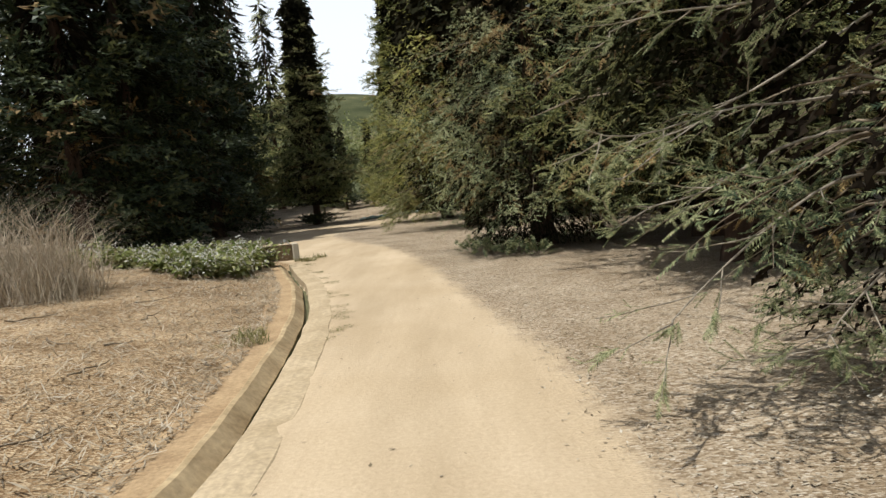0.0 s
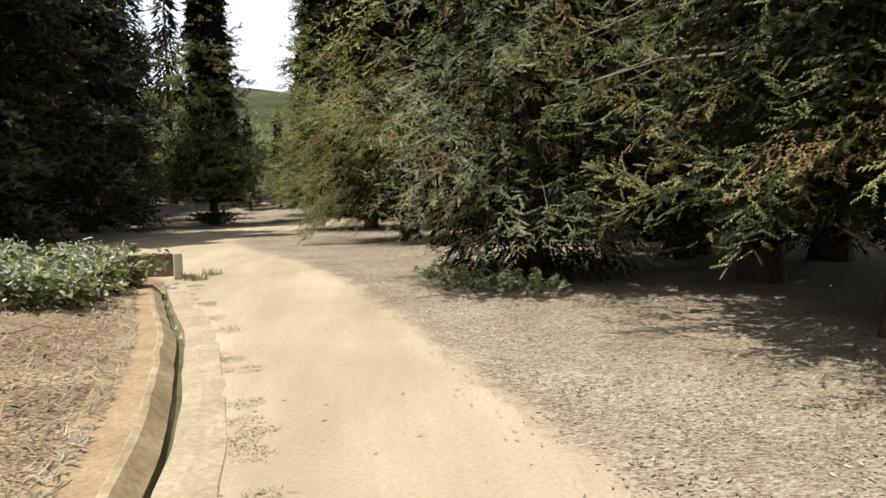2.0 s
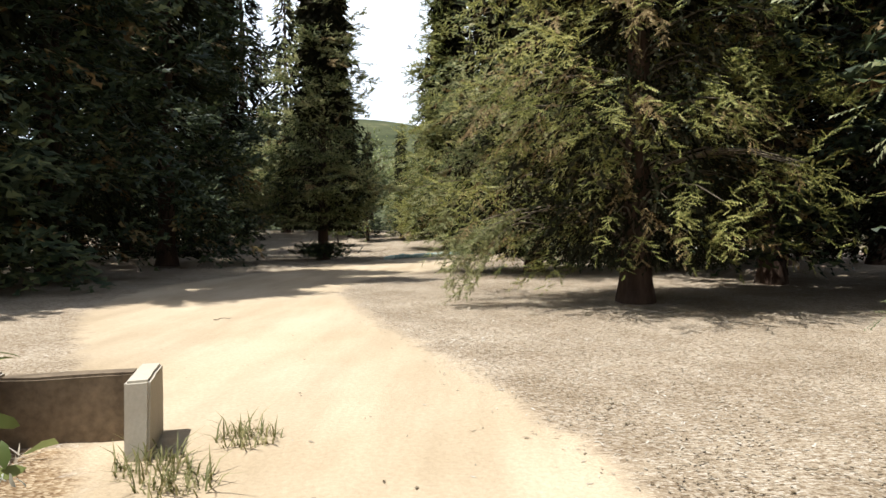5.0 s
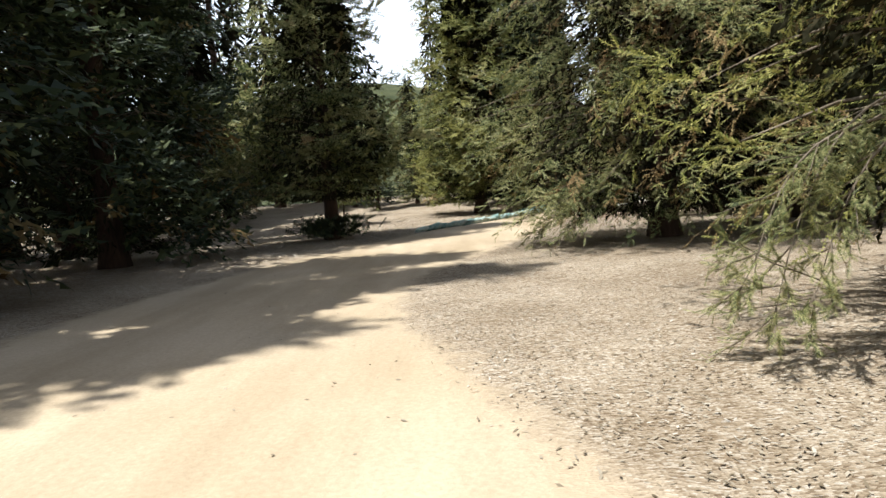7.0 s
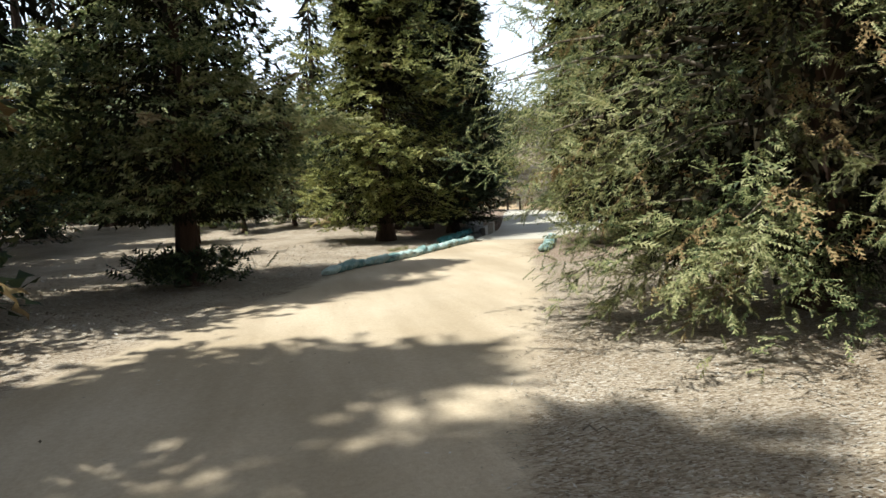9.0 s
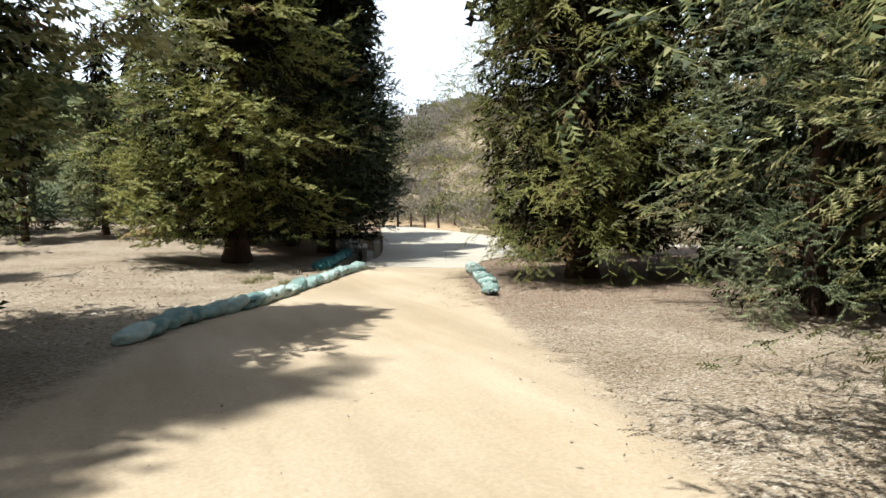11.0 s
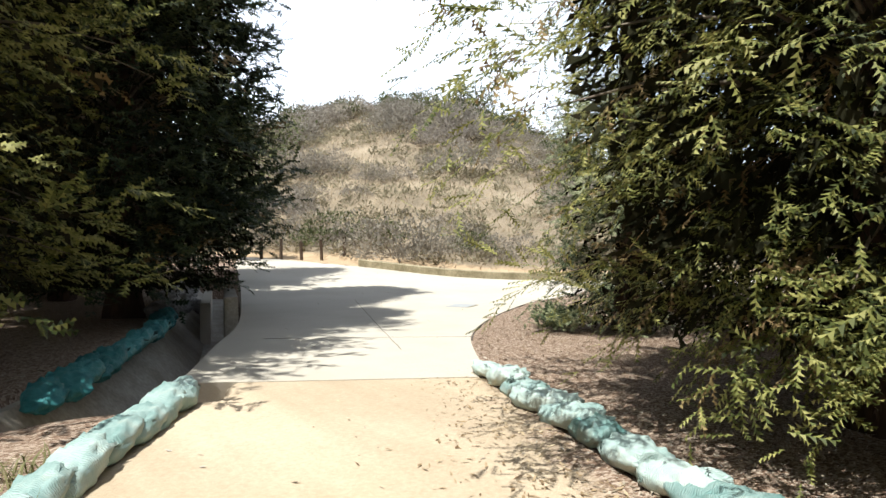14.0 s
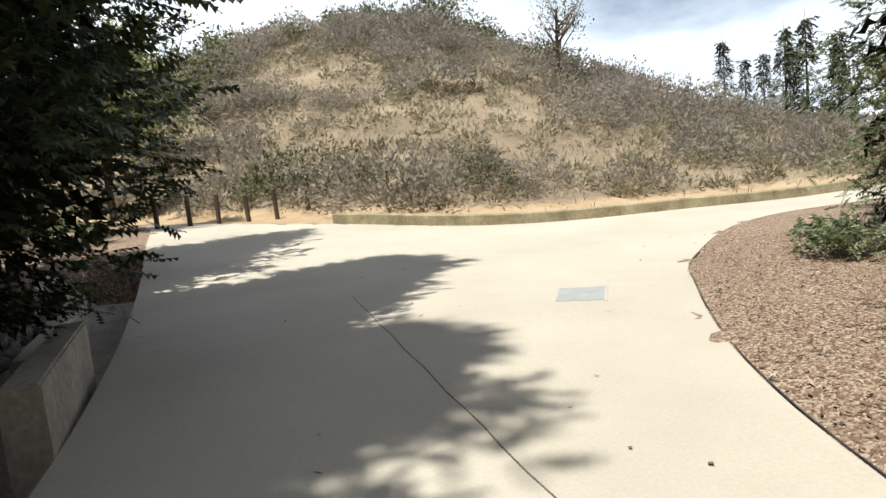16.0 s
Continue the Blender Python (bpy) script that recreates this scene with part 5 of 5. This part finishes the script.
# ---- hillside scrub ----
def scrub_mesh(seed, n, leaf=0.095):
    """A rounded twiggy shrub of unit radius: radiating stems with many narrow leaves."""
    g = np.random.default_rng(seed)
    d = unit(np.stack([g.normal(0, 1, n), g.normal(0, 1, n), np.abs(g.normal(0, 0.75, n)) + 0.05], 1))
    lump = 1 + 0.25 * np.sin(d[:, 0] * 5 + seed) * np.sin(d[:, 1] * 4 + seed * 2) + 0.15 * np.sin(d[:, 2] * 9)
    r = lump * (0.55 + 0.45 * g.random(n) ** 0.5)
    pos = d * r[:, None] * np.array([1, 1, 0.8])
    q = np.array([(0, -0.2, 0), (1, 0, 0), (0.3, 0.3, 0.05)]), np.array([(0, 1, 2)])
    v, t = place(q, pos, unit(d + g.normal(0, 0.9, (n, 3)) + np.array([0, 0, 0.2])), unit(g.normal(0, 1, (n, 3))), leaf * (0.6 + 0.9 * g.random(n)))
    ns = 12
    sd = unit(np.stack([g.normal(0, 1, ns), g.normal(0, 1, ns), np.abs(g.normal(0, 0.9, ns)) + 0.3], 1))
    s = np.linspace(0, 1, 4)[None, :, None]
    P = sd[:, None] * s * np.array([1, 1, 0.85]) + g.normal(0, 0.04, (ns, 4, 3)) * s
    sv, sq = tube_np(P, np.full(ns, 0.012), np.full(ns, 0.004), 3)
    return v, t, sv, sq


def scrub_kind(seed, n, material):
    v, t, sv, sq = scrub_mesh(seed, n)
    return mesh_np("leaves", v, t, material), mesh_np("stem_work", sv, sq, M_TWIG)


GREY = [scrub_kind(400 + i, 1150, M_SCRUB) for i in range(4)]
GREEN = [scrub_kind(410 + i, 1100, M_SCRUB_GREEN) for i in range(2)]
g = np.random.default_rng(21)
count = 0
for _ in range(4000):
    if count >= 290:
        break
    x, y = 4 + 36 * g.random(), 43 + 34 * g.random()
    dk, sk = dist_to(HILL_FOOT, np.array([x]), np.array([y]))
    u = float(dk[0])
    if sk[0] > 0 or u < 1.2 or u > 26:
        continue
    if noise.noise(Vector((x * 0.3, y * 0.3, 3))) < -0.2 and g.random() < 0.7 and u < 16:
        continue
    green = u > 17 and g.random() < 0.5 or u < 3.5 and g.random() < 0.3
    leaves, stems = (GREEN if green else GREY)[int(g.integers(2 if green else 4))]
    s = (0.6 + 0.75 * g.random() ** 1.3) * (1.0 + 0.028 * u)
    sh = tagged(new("scrub_bush"), "dull green scrub bush on the dry hill" if green else "grey brown dried sage bush on the hillside", "bush", "hillside scrub")
    sh.matrix_world = pose(x, y, ground_z(x, y) - 0.05, g.normal(0, 8), g.normal(0, 8), g.random() * 360) @ Matrix.Diagonal((s, s * (0.8 + 0.4 * g.random()), s * (0.75 + 0.4 * g.random()), 1))
    part("leaves", leaves, None, sh, stuff=True)
    part("stem_work", stems, None, sh, stuff=True)
    count += 1
# low brush between the bushes
m = 1900
bx, by = 4 + 36 * g.random(m), 43 + 32 * g.random(m)
dk, sk = dist_to(HILL_FOOT, bx, by)
keep = (sk < 0) & (dk > 0.9) & (dk < 24)
bx, by = np.repeat(bx[keep], 60), np.repeat(by[keep], 60)
m = len(bx)
bs = np.repeat(0.25 + 0.35 * g.random(m // 60), 60)
bd = unit(np.stack([g.normal(0, 1, m), g.normal(0, 1, m), np.abs(g.normal(0, 0.6, m))], 1))
bp = np.stack([bx, by, height(bx, by)], 1) + bd * (bs * (0.4 + 0.6 * g.random(m)))[:, None]
strip = np.array([(0, -0.16, 0), (1, 0, 0), (0.35, 0.24, 0.05)]), np.array([(0, 1, 2)])
v, t = place(strip, bp, unit(bd + g.normal(0, 0.5, (m, 3)) + np.array([0, 0, 0.4])), unit(g.normal(0, 1, (m, 3))), 0.09 + 0.12 * g.random(m))
tagged(new("low_brush", mesh_np("low_brush", v, t, M_BRUSH)), "low dry tan brush between the hillside bushes", "brush", kind="stuff")
n = 34000
x, y = 3 + 38 * g.random(n), 42 + 34 * g.random(n)
dk, sk = dist_to(HILL_FOOT, x, y)
keep = (sk < 0) & (dk > 0.25) & (dk < 22) & (g.random(n) < np.clip(dk * 0.5, 0.05, 1))
x, y = x[keep], y[keep]
pos = np.stack([x, y, height(x, y) - 0.02], 1)
v, t = blades(len(x), pos, 0.22, 0.022, 0.9, g, 0.5)
tagged(new("hill_grass", mesh_np("hill_grass", v, t, M_STRAW)), "dry straw coloured grass covering the hillside", "grass", kind="stuff")


def broad_tree(x, y, h, r, nleaf, material, label, seed, leaf=0.16, limbs=16):
    g = np.random.default_rng(seed)
    tree = tagged(new("broadleaf_tree"), label, "tree", "hill trees")
    tree.location = (x, y, ground_z(x, y) - 0.1)
    s = np.linspace(0, 1, 6)[None, :, None]
    a = g.random(limbs) * 2 * np.pi
    f = 0.3 + 0.4 * g.random(limbs)
    start = np.stack([0 * a, 0 * a, h * f], 1)
    end = np.stack([np.cos(a) * r * (0.4 + 0.6 * g.random(limbs)), np.sin(a) * r * (0.4 + 0.6 * g.random(limbs)), h * (0.6 + 0.45 * g.random(limbs))], 1)
    P = start[:, None] * (1 - s) + end[:, None] * s + g.normal(0, 0.05 * r, (limbs, 6, 3)) * s
    v, q = tube_np(P, np.full(limbs, 0.02 * h * 0.5), np.full(limbs, 0.006), 5)
    nt = limbs * 6
    b = P[np.repeat(np.arange(limbs), 6), g.integers(2, 6, nt)]
    T = b[:, None] + unit(g.normal(0, 1, (nt, 3)) + np.array([0, 0, 0.6]))[:, None] * (0.28 * r * (0.5 + g.random(nt)))[:, None, None] * s
    v2, q2 = tube_np(T, np.full(nt, 0.012), np.full(nt, 0.004), 3)
    part("limb_work", mesh_np("limb_work", np.vstack([v, v2]), np.vstack([q, q2 + len(v)]), M_TWIG), None, tree, stuff=True)
    tv, tq = tube_np(np.stack([0 * s[0, :, 0], 0.03 * h * np.sin(s[0, :, 0] * 3), s[0, :, 0] * h * 0.8], 1)[None], [0.028 * h], [0.01 * h], 9)
    part("trunk", mesh_np("trunk", tv, tq, M_BARK, True), None, tree)
    if nleaf:
        k = g.integers(nt, size=nleaf)
        pos = T[k, 5] + g.normal(0, 0.13 * r, (nleaf, 3))
        q = np.array([(0, 0, 0), (0.5, 0.25, 0.05), (1, 0, 0), (0.5, -0.25, 0.05)]), np.array([(0, 1, 2), (0, 2, 3)])
        v, t = place(q, pos, unit(g.normal(0, 1, (nleaf, 3))), unit(g.normal(0, 1, (nleaf, 3))), leaf * (0.6 + 0.8 * g.random(nleaf)))
        part("crown", mesh_np("crown", v, t, material), None, tree, stuff=True)


broad_tree(23.8, 55.6, 4.0, 1.7, 500, M_SCRUB_GREEN, "thin nearly leafless tree on the hill crest", 501, 0.12, 20)
broad_tree(23.7, 62.4, 2.3, 1.7, 1200, M_SCRUB_GREEN, "sparse green tree on the hill crest", 502)
broad_tree(8.6, 60.5, 5.2, 2.2, 4200, M_SCRUB_GREEN, "green leafy tree on the hill flank", 503)
broad_tree(6.3, 57.5, 4.0, 2.0, 3600, M_LEAF, "fresh green leafy tree at the hill foot", 504)
broad_tree(27, 43.6, 3.0, 1.9, 2600, M_LEAF, "fresh green leafy tree where the road bends away", 506, 0.2)
broad_tree(30, 44.5, 3.4, 2.0, 2600, M_SCRUB_GREEN, "green leafy tree where the road bends away", 507, 0.2)
broad_tree(-7.4, 42.2, 1.6, 1.3, 1800, M_LEAF, "fresh green bush among the redwoods", 505)
for i, (x, y) in enumerate([(14, 74), (17, 72.5), (20, 71.5), (23, 70), (26, 68), (11, 75), (28.5, 65), (30, 61)]):
    broad_tree(x, y, 0.95, 1.2, 1100, M_SCRUB_GREEN, "round dark green tree along the hill crest", 510 + i, 0.2, 12)
for i, (x, y, h) in enumerate([(-12, 62, 5), (-8, 60, 4), (-5, 66, 4.5), (-9.5, 68, 6), (-2.5, 63, 4), (-14, 70, 7), (-6, 74, 6), (-18, 60, 6), (0.5, 66, 4.5), (-11, 78, 7)]):
    broad_tree(x, y, h, h * 0.55, 2200, M_SCRUB_GREEN if i % 3 else M_LEAF, "rounded green tree beyond the grove", 540 + i, 0.3, 10)
